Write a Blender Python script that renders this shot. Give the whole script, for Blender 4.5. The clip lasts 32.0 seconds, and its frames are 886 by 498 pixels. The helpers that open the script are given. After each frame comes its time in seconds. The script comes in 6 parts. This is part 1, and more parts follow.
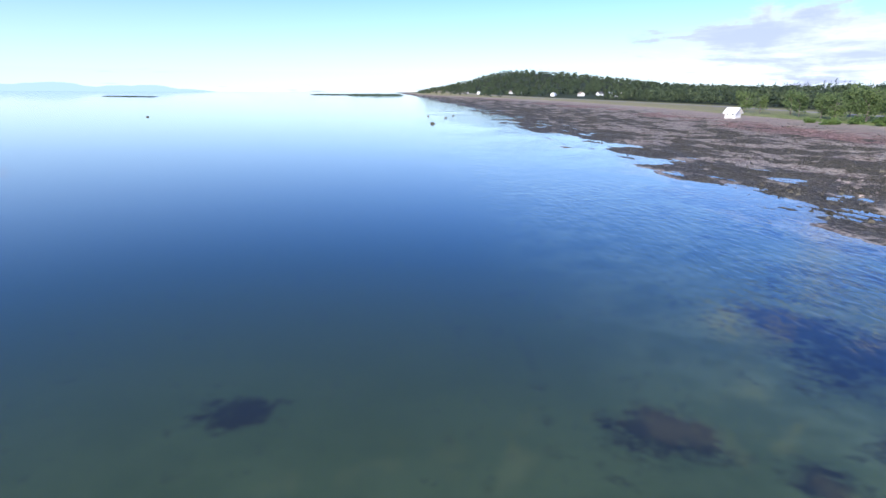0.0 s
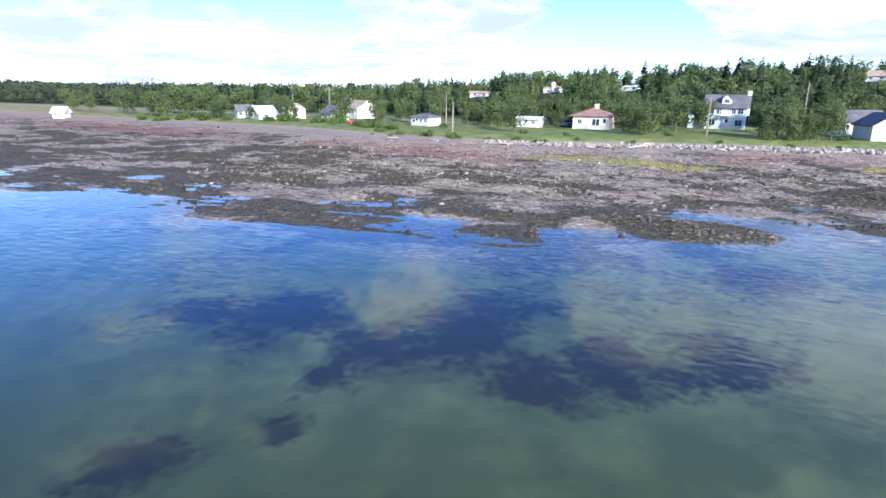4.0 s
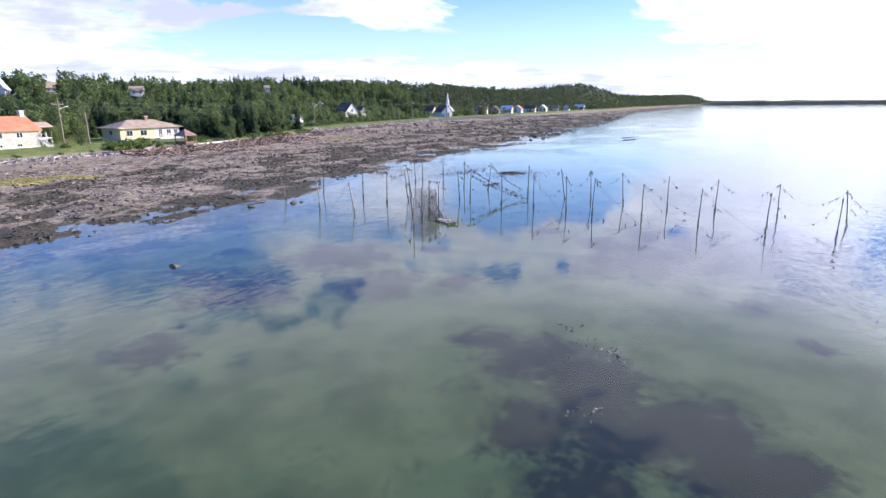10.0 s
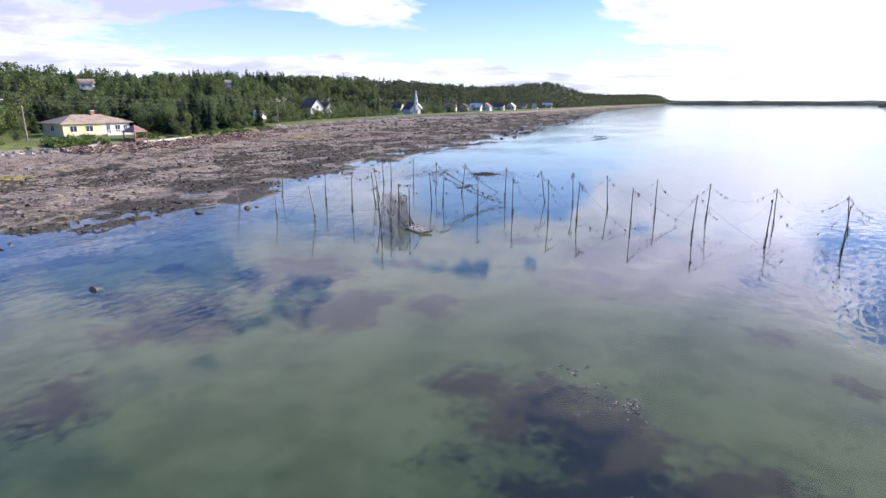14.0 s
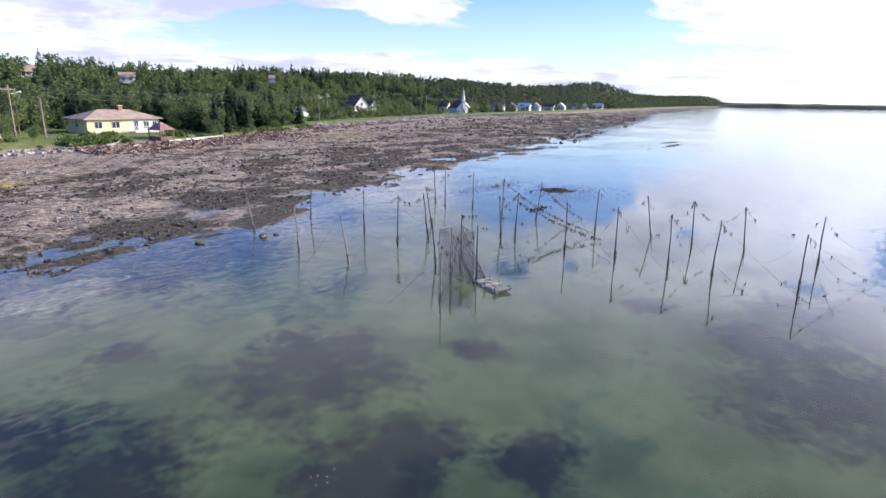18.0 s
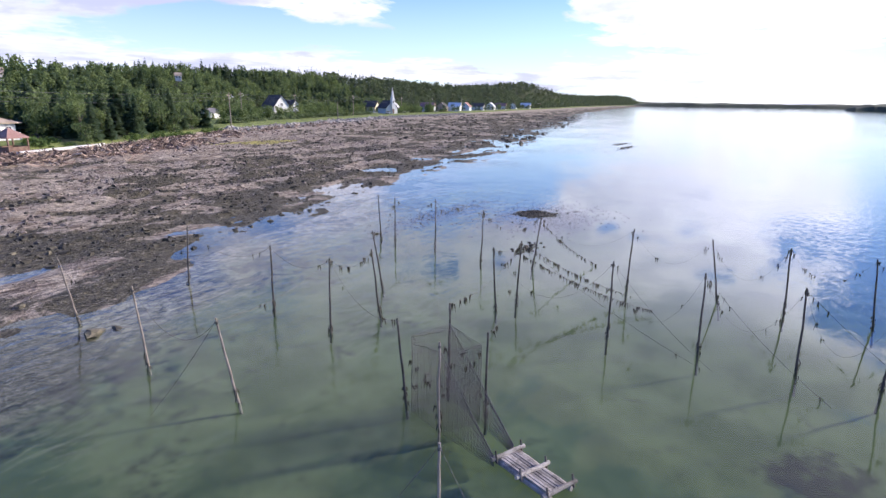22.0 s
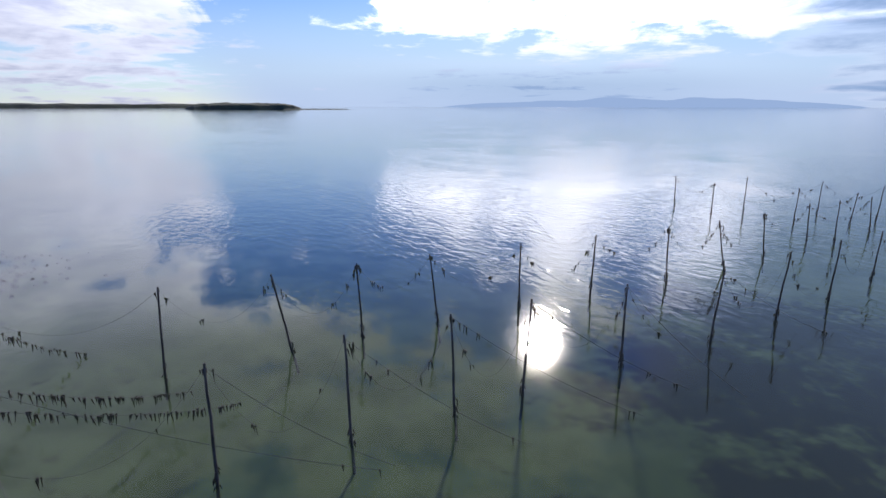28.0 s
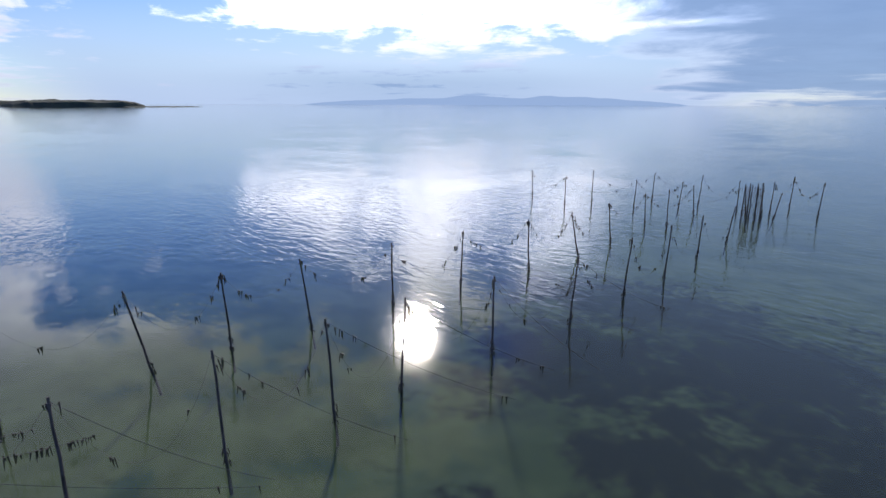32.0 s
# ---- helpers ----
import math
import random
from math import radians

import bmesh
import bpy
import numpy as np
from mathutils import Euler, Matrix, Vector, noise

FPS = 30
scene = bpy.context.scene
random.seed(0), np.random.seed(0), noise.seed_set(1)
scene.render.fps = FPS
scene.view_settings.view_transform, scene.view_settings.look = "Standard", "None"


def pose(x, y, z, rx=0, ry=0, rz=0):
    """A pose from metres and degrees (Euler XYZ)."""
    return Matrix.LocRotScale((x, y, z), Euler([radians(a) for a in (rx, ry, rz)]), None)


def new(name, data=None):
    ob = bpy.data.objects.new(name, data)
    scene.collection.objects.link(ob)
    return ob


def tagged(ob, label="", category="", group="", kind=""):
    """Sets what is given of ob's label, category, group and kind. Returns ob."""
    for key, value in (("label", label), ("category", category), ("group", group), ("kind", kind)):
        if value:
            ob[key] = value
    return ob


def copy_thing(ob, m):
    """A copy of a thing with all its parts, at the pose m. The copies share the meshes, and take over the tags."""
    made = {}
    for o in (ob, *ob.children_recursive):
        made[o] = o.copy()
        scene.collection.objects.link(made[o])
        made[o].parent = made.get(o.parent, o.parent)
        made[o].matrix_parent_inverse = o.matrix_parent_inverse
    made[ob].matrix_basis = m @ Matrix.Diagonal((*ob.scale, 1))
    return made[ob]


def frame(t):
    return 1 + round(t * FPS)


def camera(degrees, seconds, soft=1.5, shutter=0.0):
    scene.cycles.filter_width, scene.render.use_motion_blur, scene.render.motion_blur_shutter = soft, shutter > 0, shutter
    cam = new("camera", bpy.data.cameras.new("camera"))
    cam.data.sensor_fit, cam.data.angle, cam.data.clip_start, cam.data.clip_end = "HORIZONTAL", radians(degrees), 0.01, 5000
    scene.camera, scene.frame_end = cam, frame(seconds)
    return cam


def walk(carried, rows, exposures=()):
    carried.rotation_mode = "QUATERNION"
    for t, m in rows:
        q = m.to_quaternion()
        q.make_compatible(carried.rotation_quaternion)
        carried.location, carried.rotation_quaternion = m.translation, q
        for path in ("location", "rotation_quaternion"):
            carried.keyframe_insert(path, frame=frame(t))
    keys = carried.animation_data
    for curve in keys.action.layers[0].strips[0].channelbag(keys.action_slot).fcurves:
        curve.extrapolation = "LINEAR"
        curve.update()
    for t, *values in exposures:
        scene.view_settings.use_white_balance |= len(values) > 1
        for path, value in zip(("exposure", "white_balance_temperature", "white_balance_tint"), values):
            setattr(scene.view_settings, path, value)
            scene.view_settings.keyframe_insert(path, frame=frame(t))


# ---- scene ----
cam = camera(75.57, 32.0)
# seconds, x, y, z, heading clockwise from +y, pitch, lean
PATH = [
    (0.0, 0.00, 0.00, 9.32, -87.00, -15.40, -0.28),
    (0.5, -0.19, -0.39, 9.41, -84.85, -15.39, -0.22),
    (1.0, -0.39, -0.73, 9.49, -78.97, -15.37, -0.12),
    (1.5, -0.56, -0.95, 9.53, -71.07, -15.36, 0.06),
    (2.0, -0.70, -0.98, 9.54, -62.28, -15.31, 0.20),
    (2.5, -0.82, -0.97, 9.55, -52.83, -15.34, 0.15),
    (3.0, -0.86, -1.04, 9.55, -43.72, -15.28, 0.04),
    (3.5, -0.82, -1.09, 9.57, -35.44, -15.23, -0.07),
    (5.5, -0.38, -0.18, 9.68, -2.91, -14.81, -1.76),
    (6.0, -0.30, -0.15, 9.64, 4.98, -14.56, -1.45),
    (6.5, -0.26, -0.16, 9.60, 12.81, -14.37, -1.17),
    (7.0, -0.25, -0.25, 9.59, 20.73, -14.19, -0.95),
    (7.5, -0.28, -0.30, 9.57, 28.70, -14.09, -0.59),
    (8.0, -0.29, -0.39, 9.57, 35.96, -14.04, -0.26),
    (8.5, -0.27, -0.43, 9.59, 41.36, -14.04, -0.01),
    (9.0, -0.32, -0.42, 9.61, 43.93, -14.08, 0.11),
    (9.5, -0.37, -0.41, 9.64, 48.36, -14.12, 0.28),
    (10.0, -0.42, -0.42, 9.67, 52.16, -14.18, 0.46),
    (10.5, -0.46, -0.42, 9.69, 53.45, -14.23, 0.53),
    (11.0, -0.39, -0.37, 9.68, 54.24, -14.29, 0.52),
    (11.5, -0.17, -0.22, 9.66, 54.76, -14.33, 0.49),
    (12.0, 0.25, 0.08, 9.62, 55.25, -14.35, 0.39),
    (12.5, 0.79, 0.54, 9.58, 55.85, -14.32, 0.22),
    (13.0, 1.50, 1.15, 9.54, 56.26, -14.31, 0.03),
    (13.5, 2.37, 1.89, 9.53, 55.72, -14.35, -0.02),
    (14.0, 3.33, 2.77, 9.53, 55.41, -14.43, -0.06),
    (14.5, 4.38, 3.75, 9.53, 55.19, -14.46, -0.12),
    (16.5, 8.75, 8.26, 9.66, 52.18, -14.62, -0.62),
    (17.0, 10.15, 9.59, 9.66, 51.76, -14.57, -0.75),
    (17.5, 11.56, 10.96, 9.65, 51.48, -14.58, -0.85),
    (18.0, 12.95, 12.34, 9.65, 51.34, -14.61, -0.89),
    (18.5, 14.39, 13.80, 9.67, 51.24, -14.67, -0.91),
    (19.0, 15.88, 15.28, 9.69, 51.20, -14.74, -0.90),
    (19.5, 17.41, 16.77, 9.68, 51.21, -14.79, -0.89),
    (20.0, 18.92, 18.24, 9.67, 51.21, -14.79, -0.91),
    (20.5, 20.43, 19.69, 9.63, 51.93, -14.76, -0.96),
    (21.0, 21.95, 21.07, 9.54, 53.33, -14.69, -0.96),
    (21.5, 23.46, 22.42, 9.46, 55.93, -14.59, -0.89),
    (22.0, 24.92, 23.68, 9.41, 58.53, -14.50, -0.73),
    (22.5, 26.33, 24.89, 9.39, 62.13, -14.45, -0.71),
    (23.0, 27.72, 26.04, 9.44, 65.89, -14.41, -0.74),
    (23.5, 29.12, 27.02, 9.38, 69.51, -14.27, -0.71),
    (24.0, 30.45, 27.84, 9.31, 74.25, -14.15, -0.62),
    (24.5, 31.74, 28.55, 9.25, 79.06, -14.04, -0.39),
    (25.0, 32.83, 29.12, 9.23, 85.10, -13.90, -0.07),
    (25.5, 33.35, 29.54, 9.26, 92.44, -13.85, 0.11),
    (26.0, 33.51, 29.80, 9.27, 97.05, -14.09, -0.08),
    (26.5, 33.61, 29.86, 9.23, 101.53, -14.11, -0.30),
    (28.5, 34.21, 29.93, 9.01, 121.17, -14.10, -0.02),
    (29.0, 34.17, 29.92, 9.06, 124.86, -14.14, -0.06),
    (29.5, 34.13, 29.95, 9.11, 127.10, -14.18, -0.05),
    (30.0, 34.08, 29.97, 9.14, 128.28, -14.17, -0.08),
    (30.5, 34.09, 29.99, 9.18, 129.03, -14.30, -0.12),
    (31.0, 34.08, 30.01, 9.20, 129.50, -14.33, -0.22),
    (31.5, 34.08, 30.01, 9.20, 129.80, -14.34, -0.22),
    (32.0, 34.05, 30.00, 9.16, 129.92, -14.26, -0.19),]
walk(cam, [(t, pose(x, y, z, 90 + p, 0, -h) @ pose(0, 0, 0, 0, 0, -r)) for t, x, y, z, h, p, r in PATH],
     [(0.0, 0.85, 5900, 14), (5.0, 1.2, 5800, 13), (8.0, 1.15, 6050, 15), (12.0, 0.9, 6500, 19), (22.0, 0.9, 6500, 19), (24.0, 0.62, 6500, 18), (26.0, 0.08, 6500, 16), (29.0, 0.05, 6350, 15), (32.0, 0.05, 6350, 15)])

# ---- light ----
SUN_AZ, SUN_EL = radians(127.0), radians(22.9)
SUN_DIR = Vector((math.sin(SUN_AZ) * math.cos(SUN_EL), math.cos(SUN_AZ) * math.cos(SUN_EL), math.sin(SUN_EL)))
sun = new("sun", bpy.data.lights.new("sun", "SUN"))
sun.data.energy, sun.data.angle, sun.data.color = 3.6, radians(3.5), (1.0, 0.91, 0.77)
sun.rotation_euler = SUN_DIR.to_track_quat("Z", "Y").to_euler()


class Nodes:
    """Short hand for building node trees."""

    def __init__(self, tree):
        self.tree = tree
        tree.nodes.clear()

    def add(self, kind, out=0, props=(), **inputs):
        n = self.tree.nodes.new(kind)
        for k, v in dict(props).items():
            setattr(n, k, v)
        for k, v in inputs.items():
            key = int(k[1:]) if k[0] == "i" and k[1:].isdigit() else k.replace("_", " ")
            self.put(n.inputs[key], v)
        return n.outputs[out] if len(n.outputs) else n

    def put(self, socket, v):
        if isinstance(v, bpy.types.NodeSocket):
            self.tree.links.new(v, socket)
        else:
            socket.default_value = v

    def math(self, op, a, b=0.0, clamp=False):
        return self.add("ShaderNodeMath", props={"operation": op, "use_clamp": clamp}, i0=a, i1=b)

    def mix(self, fac, a, b):
        n = self.tree.nodes.new("ShaderNodeMix")
        n.data_type = "RGBA"
        self.put(n.inputs[0], fac), self.put(n.inputs[6], a), self.put(n.inputs[7], b)
        return n.outputs[2]

    def noise(self, scale, vector=None, detail=4.0, rough=0.55, warp=0.0):
        kw = {"Vector": vector} if vector is not None else {}
        return self.add("ShaderNodeTexNoise", Scale=scale, Detail=detail, Roughness=rough, Distortion=warp, **kw)

    def ramp(self, v, lo, hi, a=0.0, b=1.0):
        return self.add("ShaderNodeMapRange", props={"interpolation_type": "SMOOTHSTEP"}, i0=v, i1=lo, i2=hi, i3=a, i4=b)


def c4(c):
    return (c[0], c[1], c[2], 1.0)


world = bpy.data.worlds.new("sky")
scene.world = world
world.use_nodes = True
w = Nodes(world.node_tree)
tc = w.add("ShaderNodeTexCoord")
sep = w.tree.nodes.new("ShaderNodeSeparateXYZ")
w.tree.links.new(tc, sep.inputs[0])
sky = w.add("ShaderNodeTexSky", props={"sky_type": "NISHITA", "sun_disc": False, "sun_elevation": SUN_EL, "sun_rotation": SUN_AZ,
                                       "air_density": 1.0, "dust_density": 0.08, "ozone_density": 4.0})
up = w.math("ADD", w.math("MAXIMUM", sep.outputs[2], 0.0), 0.09)
flat = w.add("ShaderNodeCombineXYZ", i0=w.math("DIVIDE", sep.outputs[0], up), i1=w.math("DIVIDE", sep.outputs[1], up), i2=0.35)
n1 = w.noise(0.8, flat, 7.0, 0.55, 0.4)
n2 = w.noise(2.1, flat, 5.0, 0.6, 0.2)
toward = w.add("ShaderNodeVectorMath", out=1, props={"operation": "DOT_PRODUCT"}, i0=tc, i1=tuple(SUN_DIR))
near_sun = w.math("POWER", w.math("MAXIMUM", toward, 0.0), 3.0)
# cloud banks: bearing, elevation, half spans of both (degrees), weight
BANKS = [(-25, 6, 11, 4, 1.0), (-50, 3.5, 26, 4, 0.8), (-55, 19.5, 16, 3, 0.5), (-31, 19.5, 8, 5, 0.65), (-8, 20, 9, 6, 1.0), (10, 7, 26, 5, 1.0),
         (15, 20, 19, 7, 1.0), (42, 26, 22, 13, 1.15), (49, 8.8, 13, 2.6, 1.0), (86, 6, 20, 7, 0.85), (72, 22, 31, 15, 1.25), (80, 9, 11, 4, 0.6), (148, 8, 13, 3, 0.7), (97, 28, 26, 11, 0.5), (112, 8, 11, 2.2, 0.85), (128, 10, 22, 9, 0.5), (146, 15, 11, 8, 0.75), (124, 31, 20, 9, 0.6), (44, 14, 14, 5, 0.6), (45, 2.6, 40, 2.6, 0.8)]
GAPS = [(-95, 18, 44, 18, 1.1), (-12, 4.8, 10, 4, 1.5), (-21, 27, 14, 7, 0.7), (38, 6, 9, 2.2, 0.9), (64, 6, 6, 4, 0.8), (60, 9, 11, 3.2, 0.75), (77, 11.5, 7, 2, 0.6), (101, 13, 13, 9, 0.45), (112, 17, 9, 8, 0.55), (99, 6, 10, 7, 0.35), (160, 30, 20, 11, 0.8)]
bearing = w.math("MULTIPLY", w.math("ARCTAN2", sep.outputs[0], sep.outputs[1]), 57.29578)
rise_ = w.math("MULTIPLY", w.math("ARCSINE", sep.outputs[2]), 57.29578)


def muladd(a, b, c):
    return w.add("ShaderNodeMath", props={"operation": "MULTIPLY_ADD"}, i0=a, i1=b, i2=c)


puff = w.noise(9.0, w.add("ShaderNodeVectorMath", props={"operation": "MULTIPLY"}, i0=tc, i1=(1.0, 1.0, 2.1)), 6.0, 0.58, 0.5)
field = w.math("ADD", w.math("MULTIPLY", w.math("SUBTRACT", n1, 0.5), 1.9), w.math("ADD", w.math("MULTIPLY", w.math("SUBTRACT", n2, 0.5), 1.7), w.math("MULTIPLY", w.math("SUBTRACT", puff, 0.5), w.ramp(rise_, 3.0, 10.0, 1.0, 3.6))))
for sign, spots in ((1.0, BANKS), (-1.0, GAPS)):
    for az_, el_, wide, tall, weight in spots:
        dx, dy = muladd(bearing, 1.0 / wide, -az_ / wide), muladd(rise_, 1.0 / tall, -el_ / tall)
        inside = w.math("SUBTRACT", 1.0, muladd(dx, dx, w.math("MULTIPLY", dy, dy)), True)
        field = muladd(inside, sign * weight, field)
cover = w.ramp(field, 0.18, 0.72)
bank0 = w.math("MULTIPLY", w.ramp(sep.outputs[2], 0.09, 0.03), w.ramp(near_sun, 0.6, 0.9))
cover = w.math("ADD", cover, w.math("MULTIPLY", bank0, 0.5), True)
haze = w.math("MAXIMUM", w.ramp(sep.outputs[2], 0.0, 0.30, 0.6, 0.0), w.math("MULTIPLY", w.ramp(sep.outputs[2], 0.0, 0.25, 0.97, 0.0), w.ramp(near_sun, 0.25, 0.6)))
thick = w.ramp(w.math("ADD", w.math("MULTIPLY", n1, 0.5), w.math("ADD", w.math("MULTIPLY", n2, 0.2), w.math("MULTIPLY", puff, 0.3))), 0.42, 0.60)
bright = w.mix(thick, (6.7, 7.0, 8.0, 1), w.mix(w.ramp(near_sun, 0.35, 0.75), (3.6, 3.9, 5.2, 1), (5.8, 6.0, 6.6, 1)))
bank = w.math("MULTIPLY", w.ramp(sep.outputs[2], 0.10, 0.03), w.ramp(near_sun, 0.45, 0.85))
south = w.add("ShaderNodeVectorMath", out=1, props={"operation": "DOT_PRODUCT"}, i0=tc, i1=(math.sin(radians(178)), math.cos(radians(178)), 0.5))
shelf = w.ramp(w.math("ADD", south, w.math("MULTIPLY", w.math("SUBTRACT", n1, 0.5), 0.30)), 0.88, 0.98)
bank = w.math("MAXIMUM", bank, shelf)
cover = w.math("MAXIMUM", cover, shelf)
lit = w.mix(w.math("MULTIPLY", bank, 0.93), bright, w.mix(n2, (1.6, 2.8, 4.9, 1), (2.7, 4.2, 6.7, 1)))
lift = w.math("MULTIPLY", w.math("MULTIPLY", w.ramp(rise_, 5.0, 10.0, 1.2, 3.8), w.ramp(rise_, 15.0, 23.0, 1.0, 0.06)), w.math("SUBTRACT", 1.0, w.math("MULTIPLY", bank, 0.96)))
glow = w.add("ShaderNodeVectorMath", props={"operation": "SCALE"}, i0=lit, Scale=muladd(w.math("POWER", near_sun, 1.5), lift, 1.0))
deep = w.add("ShaderNodeHueSaturation", Hue=0.525, Saturation=1.35, Value=1.25, Color=sky)
base = w.mix(haze, deep, w.mix(w.ramp(near_sun, 0.4, 0.85), (4.4, 5.7, 8.0, 1), (4.4, 5.9, 8.2, 1)))
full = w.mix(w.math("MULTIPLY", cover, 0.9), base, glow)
# aureole of the sun behind thin cloud
halo = w.add("ShaderNodeVectorMath", props={"operation": "SCALE"}, i0=(1.0, 0.95, 0.86), Scale=w.math("MULTIPLY", w.math("POWER", w.math("MAXIMUM", toward, 0.0), 2000.0), 200.0))
full = w.add("ShaderNodeVectorMath", props={"operation": "ADD"}, i0=full, i1=halo)
bg = w.add("ShaderNodeBackground", Color=full, Strength=0.1)
w.add("ShaderNodeOutputWorld", Surface=bg)


# ---- materials ----
def material(name):
    m = bpy.data.materials.new(name)
    m.use_nodes = True
    return m, Nodes(m.node_tree)


def plain(name, a, b, rough=0.7, scale=3.0, fine=40.0, bump=0.3, metal=0.0, per_object=0.0, streak=None, per_island=0.0):
    """Two colours mottled at two scales, with fine relief."""
    m, n = material(name)
    pos = n.add("ShaderNodeTexCoord", out=3)
    if streak:
        pos = n.add("ShaderNodeVectorMath", props={"operation": "MULTIPLY"}, i0=pos, i1=streak)
    big, small = n.noise(scale, pos, 4.0), n.noise(fine, pos, 3.0)
    f = n.ramp(n.math("ADD", n.math("MULTIPLY", big, 0.65), n.math("MULTIPLY", small, 0.35)), 0.36, 0.64)
    col = n.mix(f, c4(a), c4(b))
    if per_object:
        rnd = n.add("ShaderNodeObjectInfo", out=5)
        col = n.add("ShaderNodeHueSaturation", Hue=0.5, Saturation=1.0, Value=n.math("ADD", n.math("MULTIPLY", rnd, 2 * per_object), 1 - per_object), Color=col)
    if per_island:
        rnd = n.add("ShaderNodeNewGeometry", out=8)
        col = n.add("ShaderNodeHueSaturation", Hue=0.5, Saturation=1.0, Value=n.math("ADD", n.math("MULTIPLY", n.math("POWER", rnd, 2.0), 2 * per_island), 1 - per_island), Color=col)
    nb = n.add("ShaderNodeBump", Strength=bump, Distance=0.02, Height=small)
    s = n.add("ShaderNodeBsdfPrincipled", Base_Color=col, Roughness=rough, Metallic=metal, Normal=nb)
    n.add("ShaderNodeOutputMaterial", Surface=s)
    return m


def foliage(name, dark, light, island=True):
    m, n = material(name)
    pos = n.add("ShaderNodeNewGeometry")
    big = n.noise(0.16, pos, 3.0)
    rnd = n.add("ShaderNodeNewGeometry", out=8) if island else n.add("ShaderNodeObjectInfo", out=5)
    f = n.math("ADD", n.math("MULTIPLY", n.ramp(big, 0.3, 0.7), 0.6), n.math("MULTIPLY", rnd, 0.4))
    col = n.mix(f, c4(dark), c4(light))
    d = n.add("ShaderNodeBsdfPrincipled", Base_Color=col, Roughness=0.65)
    tr = n.add("ShaderNodeBsdfTranslucent", Color=col)
    s = n.add("ShaderNodeMixShader", i0=0.5, i1=d, i2=tr)
    n.add("ShaderNodeOutputMaterial", Surface=s)
    return m


M_SPRUCE = foliage("spruce_needles", (0.048, 0.082, 0.042), (0.120, 0.182, 0.082))
M_LEAF = foliage("broad_leaves", (0.088, 0.138, 0.050), (0.215, 0.280, 0.098))
M_BUSH = foliage("bush_leaves", (0.09, 0.155, 0.04), (0.21, 0.29, 0.08))
M_HEDGE = foliage("hedge_leaves", (0.045, 0.080, 0.028), (0.115, 0.165, 0.055))
# far foliage greyed: aerial haze put into the leaf and needle colours
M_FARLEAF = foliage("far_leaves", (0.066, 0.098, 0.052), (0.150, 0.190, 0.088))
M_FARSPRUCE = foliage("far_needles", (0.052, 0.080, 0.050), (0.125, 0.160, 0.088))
M_BARK = plain("bark", (0.10, 0.08, 0.065), (0.22, 0.19, 0.16), 0.9, 1.5, 12, 0.6)
M_WOOD_GREY = plain("weathered_wood", (0.34, 0.30, 0.26), (0.62, 0.58, 0.52), 0.85, 2.0, 30, 0.5, per_object=0.15)
M_STAKE = plain("wet_stake_wood", (0.03, 0.027, 0.025), (0.11, 0.10, 0.09), 0.8, 1.2, 25, 0.5, per_object=0.25)
M_POLE = plain("pole_wood", (0.20, 0.165, 0.13), (0.36, 0.31, 0.26), 0.85, 1.5, 25, 0.5, per_object=0.15)
M_RAFT = plain("raft_wood", (0.17, 0.15, 0.125), (0.44, 0.40, 0.35), 0.85, 3.0, 30, 0.6, per_object=0.3)
M_DRIFT = plain("driftwood", (0.36, 0.30, 0.25), (0.66, 0.58, 0.50), 0.9, 0.8, 20, 0.5, per_object=0.25)
M_WRACK = plain("wrack_wood", (0.15, 0.095, 0.07), (0.38, 0.295, 0.235), 0.9, 0.5, 14, 0.5, per_island=0.6)
M_ROPE = plain("rope", (0.07, 0.065, 0.055), (0.20, 0.18, 0.16), 0.9, 8, 60, 0.3)
M_WEED = plain("hanging_weed", (0.012, 0.013, 0.008), (0.05, 0.045, 0.022), 0.6, 6, 40, 0.4)
M_STONE = plain("grey_boulder", (0.20, 0.18, 0.155), (0.50, 0.47, 0.41), 0.85, 1.3, 9, 0.6, per_object=0.4)
M_SHALE = plain("beach_rock", (0.15, 0.118, 0.10), (0.31, 0.258, 0.22), 0.85, 1.4, 9, 0.6, per_island=0.5)
M_WEEDROCK = plain("weedy_rock", (0.03, 0.027, 0.018), (0.12, 0.105, 0.07), 0.75, 2.2, 16, 0.7, per_object=0.3, per_island=0.6)
M_WHITE = plain("white_paint", (0.66, 0.66, 0.64), (0.80, 0.80, 0.78), 0.6, 0.7, 20, 0.1)
M_YELLOW = plain("yellow_siding", (0.66, 0.58, 0.34), (0.76, 0.68, 0.43), 0.65, 0.6, 20, 0.1)
M_PINKWALL = plain("pink_siding", (0.66, 0.52, 0.45), (0.76, 0.63, 0.55), 0.65, 0.6, 20, 0.1)
M_BLUEWALL = plain("pale_blue_siding", (0.46, 0.56, 0.68), (0.60, 0.69, 0.78), 0.65, 0.6, 20, 0.1)
M_STONEWALL = plain("stone_facing", (0.40, 0.35, 0.31), (0.68, 0.62, 0.55), 0.85, 1.6, 6, 0.5)
M_BRICK = plain("brick", (0.28, 0.12, 0.08), (0.42, 0.22, 0.16), 0.9, 3, 20, 0.4)
M_ORANGE = plain("orange_roof", (0.50, 0.19, 0.10), (0.66, 0.30, 0.17), 0.75, 0.6, 8, 0.3)
M_TANROOF = plain("tan_shingle", (0.35, 0.265, 0.19), (0.51, 0.41, 0.31), 0.85, 0.6, 8, 0.4)
M_REDROOF = plain("red_brown_shingle", (0.25, 0.14, 0.12), (0.38, 0.23, 0.20), 0.85, 0.6, 8, 0.4)
